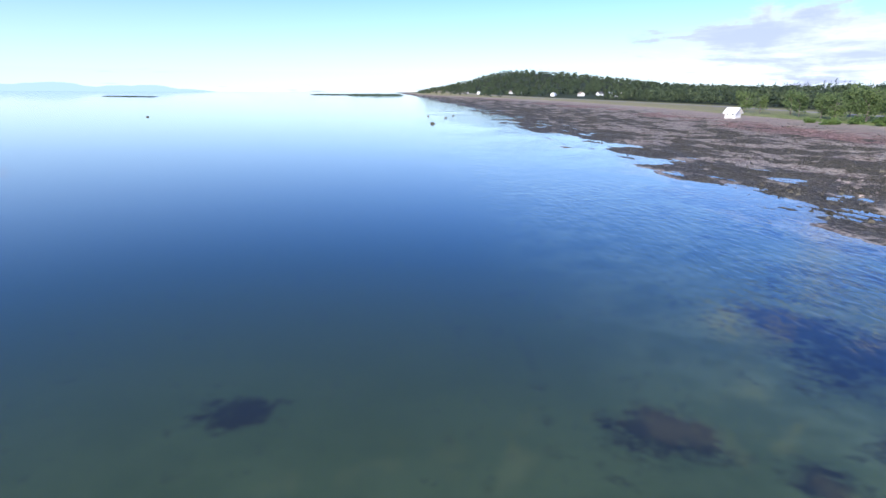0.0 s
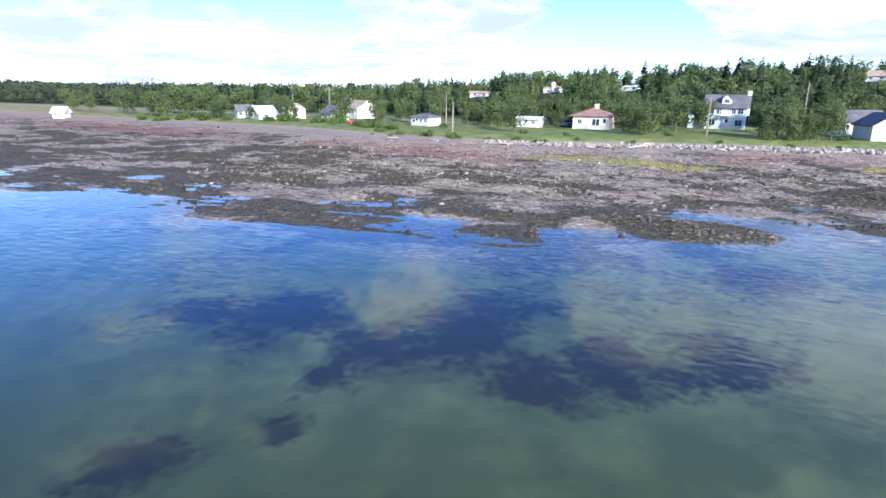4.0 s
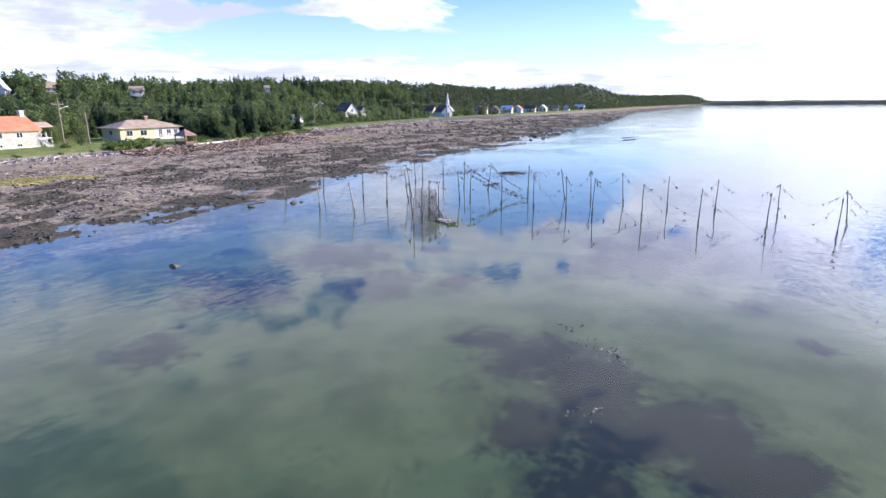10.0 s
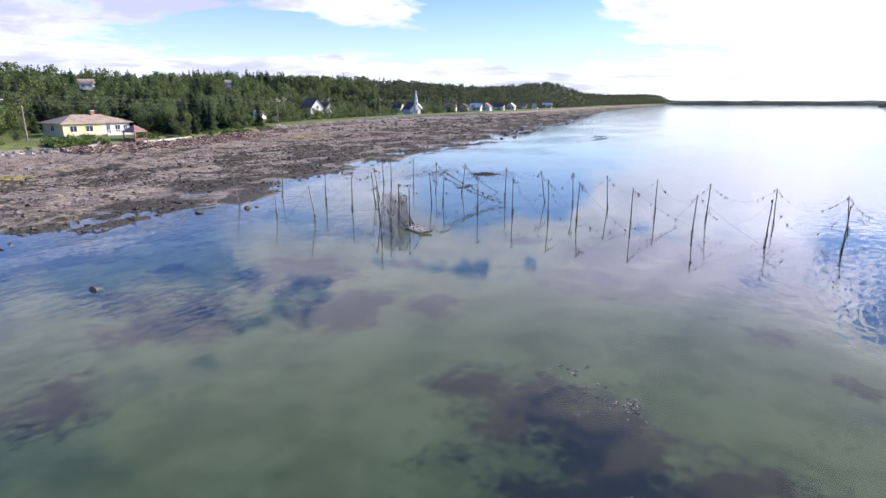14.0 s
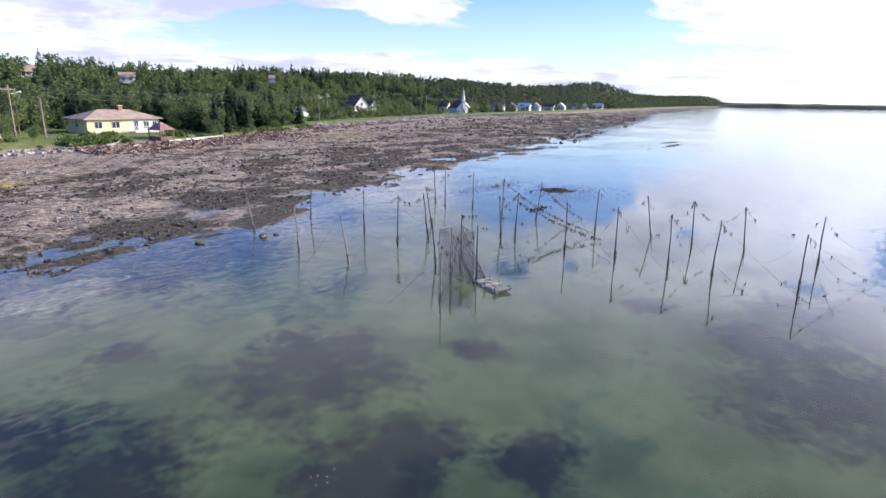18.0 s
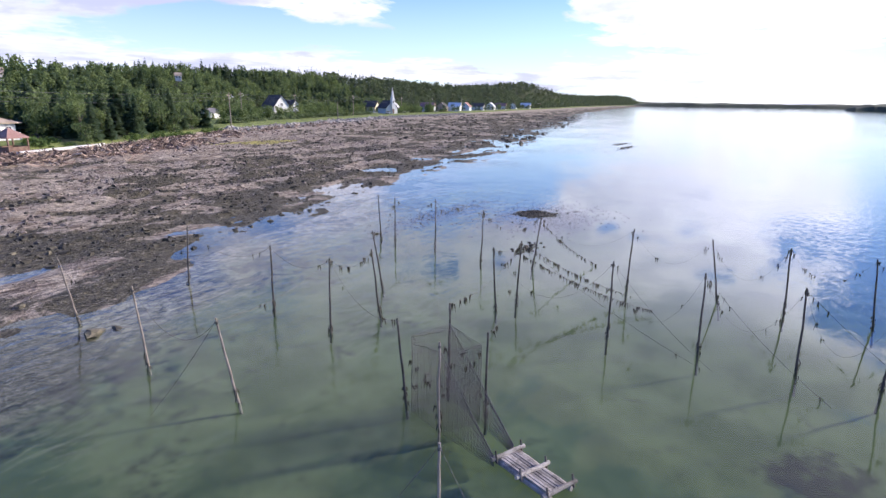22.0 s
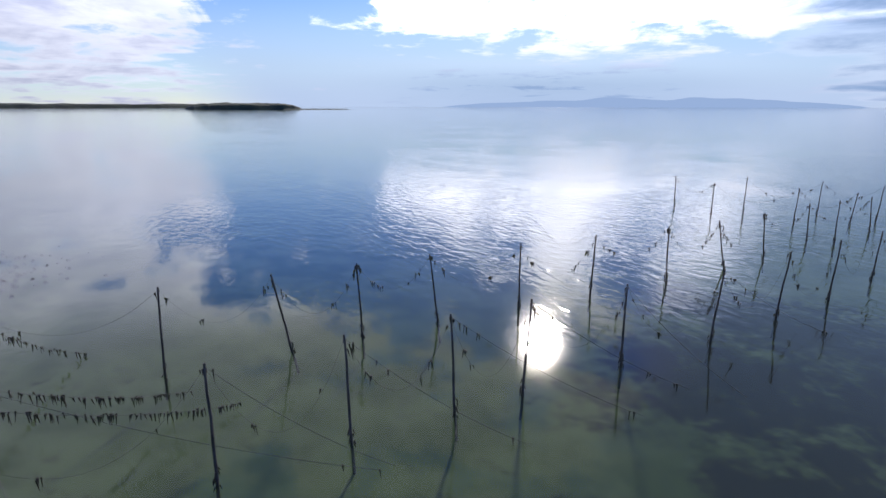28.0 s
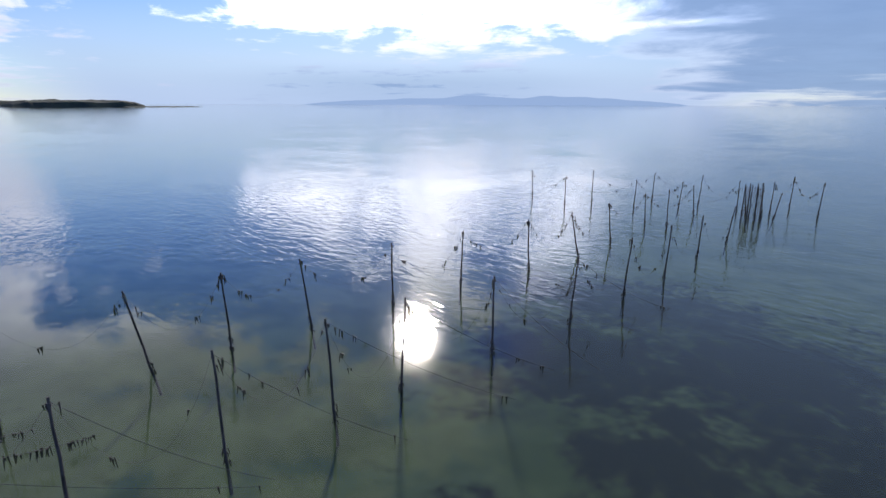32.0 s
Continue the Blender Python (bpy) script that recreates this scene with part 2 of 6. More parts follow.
M_GREYROOF = plain("grey_shingle", (0.10, 0.10, 0.105), (0.20, 0.195, 0.195), 0.85, 0.6, 8, 0.4)
M_DARKROOF = plain("dark_shingle", (0.055, 0.050, 0.046), (0.115, 0.105, 0.095), 0.95, 0.6, 8, 0.4)
M_DARKWOOD = plain("brown_wood", (0.12, 0.07, 0.05), (0.24, 0.15, 0.11), 0.8, 2, 20, 0.4)
M_CONCRETE = plain("white_concrete", (0.55, 0.54, 0.51), (0.74, 0.73, 0.70), 0.85, 0.8, 10, 0.3)
M_RED = plain("red_paint", (0.45, 0.05, 0.04), (0.55, 0.08, 0.06), 0.5, 2, 20, 0.1)
M_TYRE = plain("rubber", (0.02, 0.02, 0.02), (0.05, 0.05, 0.05), 0.8, 4, 30, 0.2)
M_CARPAINT = plain("silver_car_paint", (0.30, 0.31, 0.33), (0.42, 0.43, 0.45), 0.3, 1, 20, 0.02, 0.4)
M_FARTREES = plain("far_wooded_land", (0.02, 0.035, 0.02), (0.05, 0.075, 0.035), 0.9, 0.03, 0.3, 0.3)

M_GLASS, n = material("window_glass")
n.add("ShaderNodeOutputMaterial", Surface=n.add("ShaderNodeBsdfPrincipled", Base_Color=(0.03, 0.04, 0.05, 1), Roughness=0.08))

M_NET, n = material("net_twine")
n.add("ShaderNodeOutputMaterial", Surface=n.add("ShaderNodeBsdfPrincipled", Base_Color=(0.135, 0.115, 0.108, 1), Roughness=0.9))


def ground_material():
    m, n = material("shore_ground")
    pos = n.add("ShaderNodeNewGeometry")
    at = {k: n.add("ShaderNodeAttribute", out=2, props={"attribute_name": k}) for k in ("weed", "grass", "moss", "red", "road", "wood")}
    a, b, c = n.noise(0.35, pos, 5.0), n.noise(2.2, pos, 5.0), n.noise(9.0, pos, 4.0)
    strata = n.noise(1.0, n.add("ShaderNodeVectorMath", props={"operation": "MULTIPLY"}, i0=pos, i1=(0.55, 2.6, 1.0)), 5.0, 0.6, 0.6)
    mix2 = n.math("ADD", n.math("MULTIPLY", b, 0.55), n.math("MULTIPLY", c, 0.45))
    mud = n.mix(n.ramp(mix2, 0.36, 0.64), (0.272, 0.228, 0.172, 1), (0.405, 0.350, 0.275, 1))
    rock = n.mix(n.ramp(strata, 0.38, 0.62), (0.125, 0.095, 0.070, 1), (0.36, 0.300, 0.232, 1))
    shore = n.mix(n.ramp(a, 0.42, 0.58), mud, rock)
    red = n.mix(n.ramp(strata, 0.36, 0.62), (0.16, 0.088, 0.066, 1), (0.36, 0.235, 0.185, 1))
    shore = n.mix(n.ramp(at["red"], 0.25, 0.8), shore, red)
    e = n.noise(0.8, pos, 5.0, 0.65)
    jag = n.math("ADD", at["weed"], n.math("MULTIPLY", n.math("SUBTRACT", n.math("ADD", n.math("MULTIPLY", mix2, 0.6), n.math("MULTIPLY", e, 0.4)), 0.5), 2.8))
    fleck = n.noise(16.0, pos, 2.0, 0.5)
    weed = n.mix(n.ramp(c, 0.35, 0.7), (0.034, 0.031, 0.019, 1), (0.145, 0.128, 0.082, 1))
    weed = n.mix(n.ramp(n.math("ADD", n.math("MULTIPLY", fleck, 0.7), n.math("MULTIPLY", b, 0.3)), 0.56, 0.64), weed, (0.30, 0.27, 0.235, 1))
    shore = n.mix(n.ramp(jag, 0.42, 0.58), shore, weed)
    moss = n.mix(n.ramp(b, 0.35, 0.65), (0.25, 0.225, 0.06, 1), (0.40, 0.36, 0.13, 1))
    shore = n.mix(n.ramp(n.math("ADD", at["moss"], n.math("MULTIPLY", n.math("SUBTRACT", mix2, 0.5), 1.2)), 0.4, 0.65), shore, moss)
    g = n.mix(n.ramp(n.math("ADD", n.math("MULTIPLY", a, 0.5), n.math("MULTIPLY", c, 0.5)), 0.38, 0.62), (0.12, 0.165, 0.045, 1), (0.26, 0.30, 0.095, 1))
    east_of = n.add("ShaderNodeSeparateXYZ", out=0, i0=pos)
    g = n.mix(n.ramp(east_of, -130.0, -240.0, 0.0, 0.85), g, n.mix(a, (0.25, 0.22, 0.10, 1), (0.40, 0.35, 0.19, 1)))
    shore = n.mix(n.ramp(n.math("ADD", at["grass"], n.math("MULTIPLY", n.math("SUBTRACT", mix2, 0.5), 0.8)), 0.4, 0.6), shore, g)
    shore = n.mix(at["wood"], shore, n.mix(mix2, (0.025, 0.035, 0.015, 1), (0.07, 0.085, 0.035, 1)))
    shore = n.mix(n.ramp(at["road"], 0.4, 0.6), shore, n.mix(mix2, (0.24, 0.22, 0.20, 1), (0.36, 0.34, 0.31, 1)))
    grain = n.noise(2.6, n.add("ShaderNodeVectorMath", props={"operation": "MULTIPLY"}, i0=pos, i1=(0.8, 1.5, 1.0)), 6.0, 0.72, 0.4)
    bare = n.math("SUBTRACT", 1.0, n.math("MAXIMUM", n.ramp(at["grass"], 0.3, 0.7), at["wood"]))
    shore = n.add("ShaderNodeHueSaturation", Fac=bare, Hue=0.5, Saturation=1.0, Value=n.ramp(grain, 0.36, 0.66, 0.42, 1.5), Color=shore)
    # strip of bare sand at the top of the beach
    depth = n.add("ShaderNodeSeparateXYZ", out=2, i0=pos)
    sandy = n.math("MULTIPLY", n.ramp(n.math("ADD", depth, n.math("MULTIPLY", n.math("SUBTRACT", a, 0.5), 1.2)), 1.45, 1.85, 0.0, 0.75), n.math("MULTIPLY", bare, n.math("SUBTRACT", 1.0, at["road"])))
    shore = n.mix(sandy, shore, n.mix(mix2, (0.30, 0.245, 0.185, 1), (0.43, 0.365, 0.285, 1)))
    # silt under the water; its colour darkens with depth for absorbed light
    silt = n.mix(n.ramp(a, 0.35, 0.65), (0.104, 0.134, 0.068, 1), (0.170, 0.205, 0.104, 1))
    deep = n.mix(n.ramp(depth, -1.45, -0.8), (0.074, 0.104, 0.056, 1), silt)
    tuft = n.math("ADD", n.math("MULTIPLY", e, 0.45), n.math("ADD", n.math("MULTIPLY", b, 0.35), n.math("MULTIPLY", a, 0.2)))
    bed = n.math("ADD", n.math("MULTIPLY", at["weed"], 1.3), n.math("MULTIPLY", n.math("SUBTRACT", tuft, 0.5), 4.2))
    sunk = n.mix(n.ramp(bed, 0.15, 1.20, 0.0, 0.95), deep, (0.032, 0.032, 0.036, 1))
    col = n.mix(n.ramp(depth, -0.30, -0.06), sunk, shore)
    wet = n.ramp(depth, 0.02, 0.4, 0.7, 0.95)
    shine = n.ramp(depth, -0.03, 0.02, 0.0, 0.18)
    h = n.math("ADD", n.math("ADD", n.math("MULTIPLY", b, 0.7), n.math("MULTIPLY", c, 0.5)), n.math("MULTIPLY", strata, 0.6))
    nb = n.add("ShaderNodeBump", Strength=n.ramp(depth, -0.2, 0.05, 0.0, 1.0), Distance=0.2, Height=h)
    s = n.add("ShaderNodeBsdfPrincipled", Base_Color=col, Roughness=wet, Normal=nb, Specular_IOR_Level=shine)
    n.add("ShaderNodeOutputMaterial", Surface=s)
    return m


def water_material():
    m, n = material("shallow_sea")
    pos = n.add("ShaderNodeNewGeometry")
    q = n.add("ShaderNodeVectorMath", props={"operation": "MULTIPLY"}, i0=pos, i1=(0.75, 1.6, 1.0))
    r1, r2 = n.noise(1.15, q, 2.0, 0.45, 0.5), n.noise(0.22, q, 2.0, 0.5, 0.3)
    patch = n.ramp(n.noise(0.045, pos, 3.0, 0.5, 1.0), 0.38, 0.60, 0.45, 1.7)
    # breeze lines: rippled along the shore and out in the open, calm between
    shoreward = n.add("ShaderNodeVectorMath", out=1, props={"operation": "DOT_PRODUCT"}, i0=pos, i1=(-0.3, 1.0, 0.0))
    seaward = n.add("ShaderNodeVectorMath", out=1, props={"operation": "DOT_PRODUCT"}, i0=pos, i1=(0.6, -0.8, 0.0))
    breeze = n.math("MAXIMUM", n.ramp(shoreward, 14.0, 31.0), n.ramp(seaward, 14.0, 23.0))
    patch = n.math("MULTIPLY", patch, n.math("ADD", n.math("MULTIPLY", breeze, 0.88), 0.12))
    h = n.math("ADD", n.math("MULTIPLY", n.math("MULTIPLY", n.math("SUBTRACT", r1, 0.5), patch), 0.052), n.math("MULTIPLY", n.math("MULTIPLY", r2, patch), 0.02))
    nb = n.add("ShaderNodeBump", Strength=1.0, Distance=0.5, Height=h)
    face = n.add("ShaderNodeLayerWeight", out=1, Blend=0.5, Normal=nb)
    fr = n.math("ADD", n.math("MULTIPLY", n.math("POWER", face, 5.0), 0.975), 0.022)
    gl = n.add("ShaderNodeBsdfAnisotropic", Color=(1, 1, 1, 1), Roughness=0.04, Normal=nb)
    tr = n.add("ShaderNodeBsdfTransparent", Color=(0.84, 0.92, 0.87, 1))
    cloudy = n.add("ShaderNodeBsdfDiffuse", Color=(0.075, 0.10, 0.068, 1))
    body = n.add("ShaderNodeMixShader", i0=0.14, i1=tr, i2=cloudy)
    n.add("ShaderNodeOutputMaterial", Surface=n.add("ShaderNodeMixShader", i0=fr, i1=body, i2=gl))
    return m


M_GROUND, M_WATER = ground_material(), water_material()


# ---- building blocks ----
def part(name, bm, mat, parent=None, label="", smooth=False):
    me = bpy.data.meshes.new(name)
    bm.to_mesh(me)
    bm.free()
    me.materials.append(mat)
    if smooth:
        me.polygons.foreach_set("use_smooth", [True] * len(me.polygons))
    ob = new(name, me)
    if parent:
        ob.parent = parent
    if label:
        ob["label"] = label
    return ob


def arrays(name, verts, faces, mat, smooth=False):
    """One mesh object out of numpy arrays; faces all have the same number of corners."""
    me = bpy.data.meshes.new(name)
    nf, k = faces.shape
    me.vertices.add(len(verts)), me.loops.add(nf * k), me.polygons.add(nf)
    me.vertices.foreach_set("co", np.ascontiguousarray(verts, np.float32).ravel())
    me.loops.foreach_set("vertex_index", np.ascontiguousarray(faces, np.int32).ravel())
    me.polygons.foreach_set("loop_start", np.arange(0, nf * k, k, dtype=np.int32))
    me.polygons.foreach_set("use_smooth", np.full(nf, smooth))
    me.update()
    me.validate()
    me.materials.append(mat)
    return new(name, me)


def box(bm, x0, x1, y0, y1, z0, z1, bevel=0.0):
    r = bmesh.ops.create_cube(bm, size=1.0, matrix=Matrix.Translation(((x0 + x1) / 2, (y0 + y1) / 2, (z0 + z1) / 2)) @ Matrix.Diagonal((x1 - x0, y1 - y0, z1 - z0, 1)))
    if bevel:
        es = {e for v in r["verts"] for e in v.link_edges}
        bmesh.ops.bevel(bm, geom=list(es), offset=bevel, segments=1, affect="EDGES")
    return bm


def boxed(*a, bevel=0.0):
    return box(bmesh.new(), *a, bevel=bevel)


def rod(bm, p, q, r0, r1, sides=7, rings=1, wobble=0.0, rng=random):
    """A tapered round bar from p to q, with a little wander."""
    p, q = Vector(p), Vector(q)
    d = (q - p).normalized()
    a = d.orthogonal().normalized()
    b = d.cross(a)
    loops = []
    for i in range(rings + 1):
        t = i / rings
        c = p.lerp(q, t)
        if 0 < i < rings:
            c = c + a * rng.uniform(-wobble, wobble) + b * rng.uniform(-wobble, wobble)
        r = r0 + (r1 - r0) * t
        loops.append([bm.verts.new(c + (a * math.cos(2 * math.pi * k / sides) + b * math.sin(2 * math.pi * k / sides)) * r) for k in range(sides)])
    for u, v in zip(loops, loops[1:]):
        for k in range(sides):
            bm.faces.new((u[k], u[(k + 1) % sides], v[(k + 1) % sides], v[k]))
    bm.faces.new(loops[0][::-1]), bm.faces.new(loops[-1])
    return bm


def tube(bm, pts, r, sides=5):
    """One unbroken round bar through all the points."""
    loops = []
    for i, c in enumerate(pts):
        d = (pts[min(i + 1, len(pts) - 1)] - pts[max(i - 1, 0)]).normalized()
        a = d.cross(Vector((0.3, 0.2, 1.0))).normalized()
        b = d.cross(a)
        loops.append([bm.verts.new(c + (a * math.cos(2 * math.pi * k / sides) + b * math.sin(2 * math.pi * k / sides)) * r) for k in range(sides)])
    for u, v in zip(loops, loops[1:]):
        for k in range(sides):
            bm.faces.new((u[k], u[(k + 1) % sides], v[(k + 1) % sides], v[k]))
    bm.faces.new(loops[0][::-1]), bm.faces.new(loops[-1])
    return bm


def smooth_line(xs, pts):
    px, py = np.array(pts, float).T
    return np.interp(xs, px, py)


def lattice(ix, iy, seed):
    h = (ix.astype(np.int64) * 374761393 + iy.astype(np.int64) * 668265263 + seed * 1442695041) & 0x7FFFFFFF
    h = ((h ^ (h >> 13)) * 1274126177) & 0x7FFFFFFF
    return ((h ^ (h >> 16)) & 0xFFFF) / 65535.0


def fbm(x, y, scale, octaves=4, seed=0, gain=0.5):
    tot, amp, norm = 0.0, 1.0, 0.0
    x, y = np.asarray(x) * scale, np.asarray(y) * scale
    for o in range(octaves):
        ix, iy = np.floor(x), np.floor(y)
        fx, fy = x - ix, y - iy
        fx, fy = fx * fx * (3 - 2 * fx), fy * fy * (3 - 2 * fy)
        s = seed + o * 17
        v = (lattice(ix, iy, s) * (1 - fx) + lattice(ix + 1, iy, s) * fx) * (1 - fy) + (lattice(ix, iy + 1, s) * (1 - fx) + lattice(ix + 1, iy + 1, s) * fx) * fy
        tot, norm = tot + v * amp, norm + amp
        x, y, amp = x * 2.03 + 11.3, y * 2.03 + 5.7, amp * gain
    return tot / norm


def step(v, a, b):
    t = np.clip((v - a) / (b - a), 0, 1)
    return t * t * (3 - 2 * t)


# ---- the lie of the land ----
WATERLINE = [(-5000, -160), (-2000, -30), (-1500, -8), (-1100, 8), (-310, 27), (-160, 27), (-100, 29.5), (-60, 29.5), (-35, 29.5), (-18, 30.8), (-10, 35), (-3, 40.5), (2, 46.5), (8, 47.5), (13, 45.5), (20, 45),
             (30, 48), (40, 51), (50, 55), (65, 58), (80, 61), (100, 67), (125, 70), (160, 80), (200, 92), (335, 128), (585, 205), (735, 232), (1000, 290), (1500, 400), (2500, 560), (5000, 860)]
BANK = [(-5000, -60), (-2000, 5), (-1500, 14), (-1100, 45), (-700, 100), (-450, 117), (-280, 114), (-190, 104), (-120, 99), (-90, 95), (-68, 89), (-53, 85), (-30, 85), (-13, 93), (7, 97), (37, 103), (58, 107.5), (72, 111), (95, 125),
        (110, 134), (127, 142), (175, 160), (240, 184), (300, 194), (365, 206), (735, 285), (1000, 345), (1500, 440), (2500, 600), (5000, 900)]
# sunken weed beds: x, y, radius
BEDS = []


# hill-top houses: x, y, base height, half width
HILL = [(-95, 212, 8.1, 5.0), (-68, 221, 9.6, 5.0), (-41, 228, 10.7, 4.2), (34, 229, 14.3, 4.0), (55.5, 204, 13.4, 4.2), (74.5, 219, 14.4, 2.5), (97.6, 210, 13.6, 3.0), (175, 243, 16.6, 2.2)]


def elevation(x, y):
    """Height of the ground, with what else its cover depends on."""
    wl, bk = smooth_line(x, WATERLINE), smooth_line(x, BANK)
    u = (y - wl) / (bk - wl)
    d = y - bk
    out = wl - y
    uc = np.clip(u, 0, 1)
    rough = fbm(x, y, 0.18, 5, 3) - 0.5
    ridge = fbm(x * 0.5 + y * 0.25, y * 1.6 - x * 0.35, 0.35, 4, 9) - 0.5
    fade = step(u, -0.05, 0.12) * (1 - step(u, 0.88, 1.0))
    ledge = 1 - np.abs(2 * fbm(x * 0.75 + y * 0.35, y * 1.5 - x * 0.45, 0.42, 4, 123, 0.6) - 1)
    z = 2.0 * uc ** 1.35 + rough * (0.10 + 0.45 * fade) + ridge * 0.55 * fade + (ledge - 0.8) * 0.40 * fade * step(u, 0.1, 0.5)
    z = np.where(u < 0, np.maximum(-(0.035 + 0.02 * step(-x, -5, 25)) * out, -0.9 - 0.5 * step(-x, -5, 30) - 0.0004 * out) + rough * 0.22 * np.exp(-np.maximum(out, 0) / 25.0), z)
    # bars of weedy rock and shallow pools along the water's edge
    bars = fbm(x * 0.4 + y * 0.12, y * 1.1 - x * 0.15, 0.27, 5, 201, 0.62) - 0.5
    z = z + (bars * (0.8 - 0.5 * step(x, -22, -6)) - 0.06) * step(u, -0.28, -0.02) * (1 - step(u, 0.22, 0.5))
    inl = np.maximum(d, 0)
    top = 2.0 + 0.9 * step(inl, 0, 6) + 0.004 * inl + (1.5 + 5.5 * step(x, -150, -60) + 3.0 * step(x, -60, 30) + 6.5 * step(x, 110, 260)) * step(inl, 38, 112) + 1.5 * step(inl, 110, 260)
    top = top + (fbm(x, y, 0.02, 3, 21) - 0.5) * 3.0 * step(inl, 60, 160)
    z = np.where(d > 0, top + rough * 0.15, z)
    # the wooded headland far to one side, and the bluff at the other
    z = z + 46 * np.exp(-((x + 1500) / 420) ** 2) * np.where(y < 260, np.exp(-((y - 260) / 150) ** 2), np.exp(-((y - 260) / 300) ** 2)) * step(d, 0, 40)
    z = z + 18 * np.where(x < 1000, np.exp(-((x - 1000) / 160) ** 2), np.exp(-((x - 1000) / 120) ** 2)) * np.exp(-((y - 430) / 120) ** 2) * step(d, 5, 70)
    z = z + 13 * np.exp(-((x - 2700) / 420) ** 2) * np.exp(-((y - 720) / 170) ** 2) * step(d, 5, 90)
    islet = 1.15 * np.exp(-(((x - 70.9) / 4.2) ** 2 + ((y - 41.6) / 3.4) ** 2)) + 0.55 * np.exp(-(((x - 68.5) / 4.0) ** 2 + ((y - 49.2) / 1.4) ** 2)) + 0.9 * np.exp(-(((x + 3.5) / 6.0) ** 2 + ((y - 43.5) / 2.6) ** 2))
    for hx, hy, hz, r in HILL:
        k = np.exp(-((x - hx) ** 2 + (y - hy) ** 2) / (r + 7.0) ** 2)
        z = z + (hz - z) * k
    return z + islet * (0.59 + 0.6 * (fbm(x, y, 0.5, 4, 19) - 0.5)), u, d, out, inl, islet


def land(x, y):
    """Height of the ground, and how much of weed, grass, moss, red shale and road lies on it."""
    z, u, d, out, inl, islet = elevation(x, y)
    w1 = fbm(x * 0.8 + y * 0.3, y * 1.5 - x * 0.25, 0.19, 5, 31, 0.66)
    weed = np.where(u > 0, np.clip(0.5 + (w1 - 0.5) * 5.0 + 0.42 + 0.2 * (1 - step(u, 0.08, 0.22)) - u * 1.35 + 0.3 * step(-x, 30, 70) + 0.3 * step(x, 110, 180), 0, 1), step(w1, 0.44, 0.6) * np.exp(-np.maximum(out, 0) / 9.0))
    fray = (fbm(x, y, 0.40, 5, 5, 0.6) - 0.5) * 2.2
    for bx, by, br in BEDS:
        rr = np.hypot(x - bx, y - by) / br + fray * 0.6
        weed = np.maximum(weed, 0.95 * (1 - step(rr, 0.15, 1.55)))
    weed = np.maximum(weed, np.clip(islet * 1.6, 0, 1))
    moss = 0.0
    for mx, my, ma, mb in ((-14, 75, 13, 3.4), (21, 81.5, 11, 2.8), (100, 112, 12, 3.0)):
        moss = np.maximum(moss, 1 - step(np.hypot((x - mx) / ma, (y - my) / mb) + (fbm(x, y, 0.3, 3, 77) - 0.5), 0.7, 1.1))
    red = step(u, 0.55, 0.8) * step(fbm(x, y, 0.05, 3, 55), 0.3, 0.55) * (0.35 + 0.65 * step(-x, -25, 25))
    grass = step(d, 1.5, 4.0)
    road = step(inl, 30, 31) * (1 - step(inl, 36, 37)) * step(np.abs(x - 100), 150, 160)
    return z, {"weed": weed, "grass": grass, "moss": moss, "red": red, "road": road, "wood": step(d, np.where((x > 68) & (x < 114), 3.0, 40.0), np.where((x > 68) & (x < 114), 7.0, 52.0))}


def height(x, y):
    return float(elevation(np.array([float(x)]), np.array([float(y)]))[0][0])


def grow(start, stepping, factor, end):
    vals, s = [start], stepping
    while vals[-1] < end:
        s *= factor
        vals.append(vals[-1] + s)
    return np.array(vals)


def build_ground():
    right, left = grow(130, 0.45, 1.045, 4900), grow(65, 0.45, 1.045, 4900)
    xs = np.concatenate((-left[::-1], np.arange(-64.6, 129.7, 0.45), right))
    sea = -np.concatenate((np.arange(0.0, 52.0, 0.5), grow(52.0, 0.5, 1.07, 4800)))[::-1]
    beach = np.linspace(0, 1, 130)[1:-1]
    inland = grow(0.0, 0.7, 1.055, 4500)
    wl, bk = smooth_line(xs, WATERLINE), smooth_line(xs, BANK)
    rows = [wl + o for o in sea] + [wl + (bk - wl) * b for b in beach] + [bk + o for o in inland]
    Y = np.array(rows)
    X = np.broadcast_to(xs, Y.shape)
    Z, masks = land(X.ravel(), Y.ravel())
    verts = np.stack((X.ravel(), Y.ravel(), Z), 1)
    nr, nc = Y.shape
    i = np.arange((nr - 1) * nc).reshape(nr - 1, nc)[:, :-1].ravel()
    ob = arrays("ground", verts, np.stack((i, i + 1, i + nc + 1, i + nc), 1), M_GROUND, True)
    for k, v in masks.items():
        ob.data.attributes.new(k, "FLOAT", "POINT").data.foreach_set("value", np.ascontiguousarray(v, np.float32))
    return tagged(ob, "rocky tidal shore with dark weed, rising to grass and wooded slope", "ground", kind="structure")


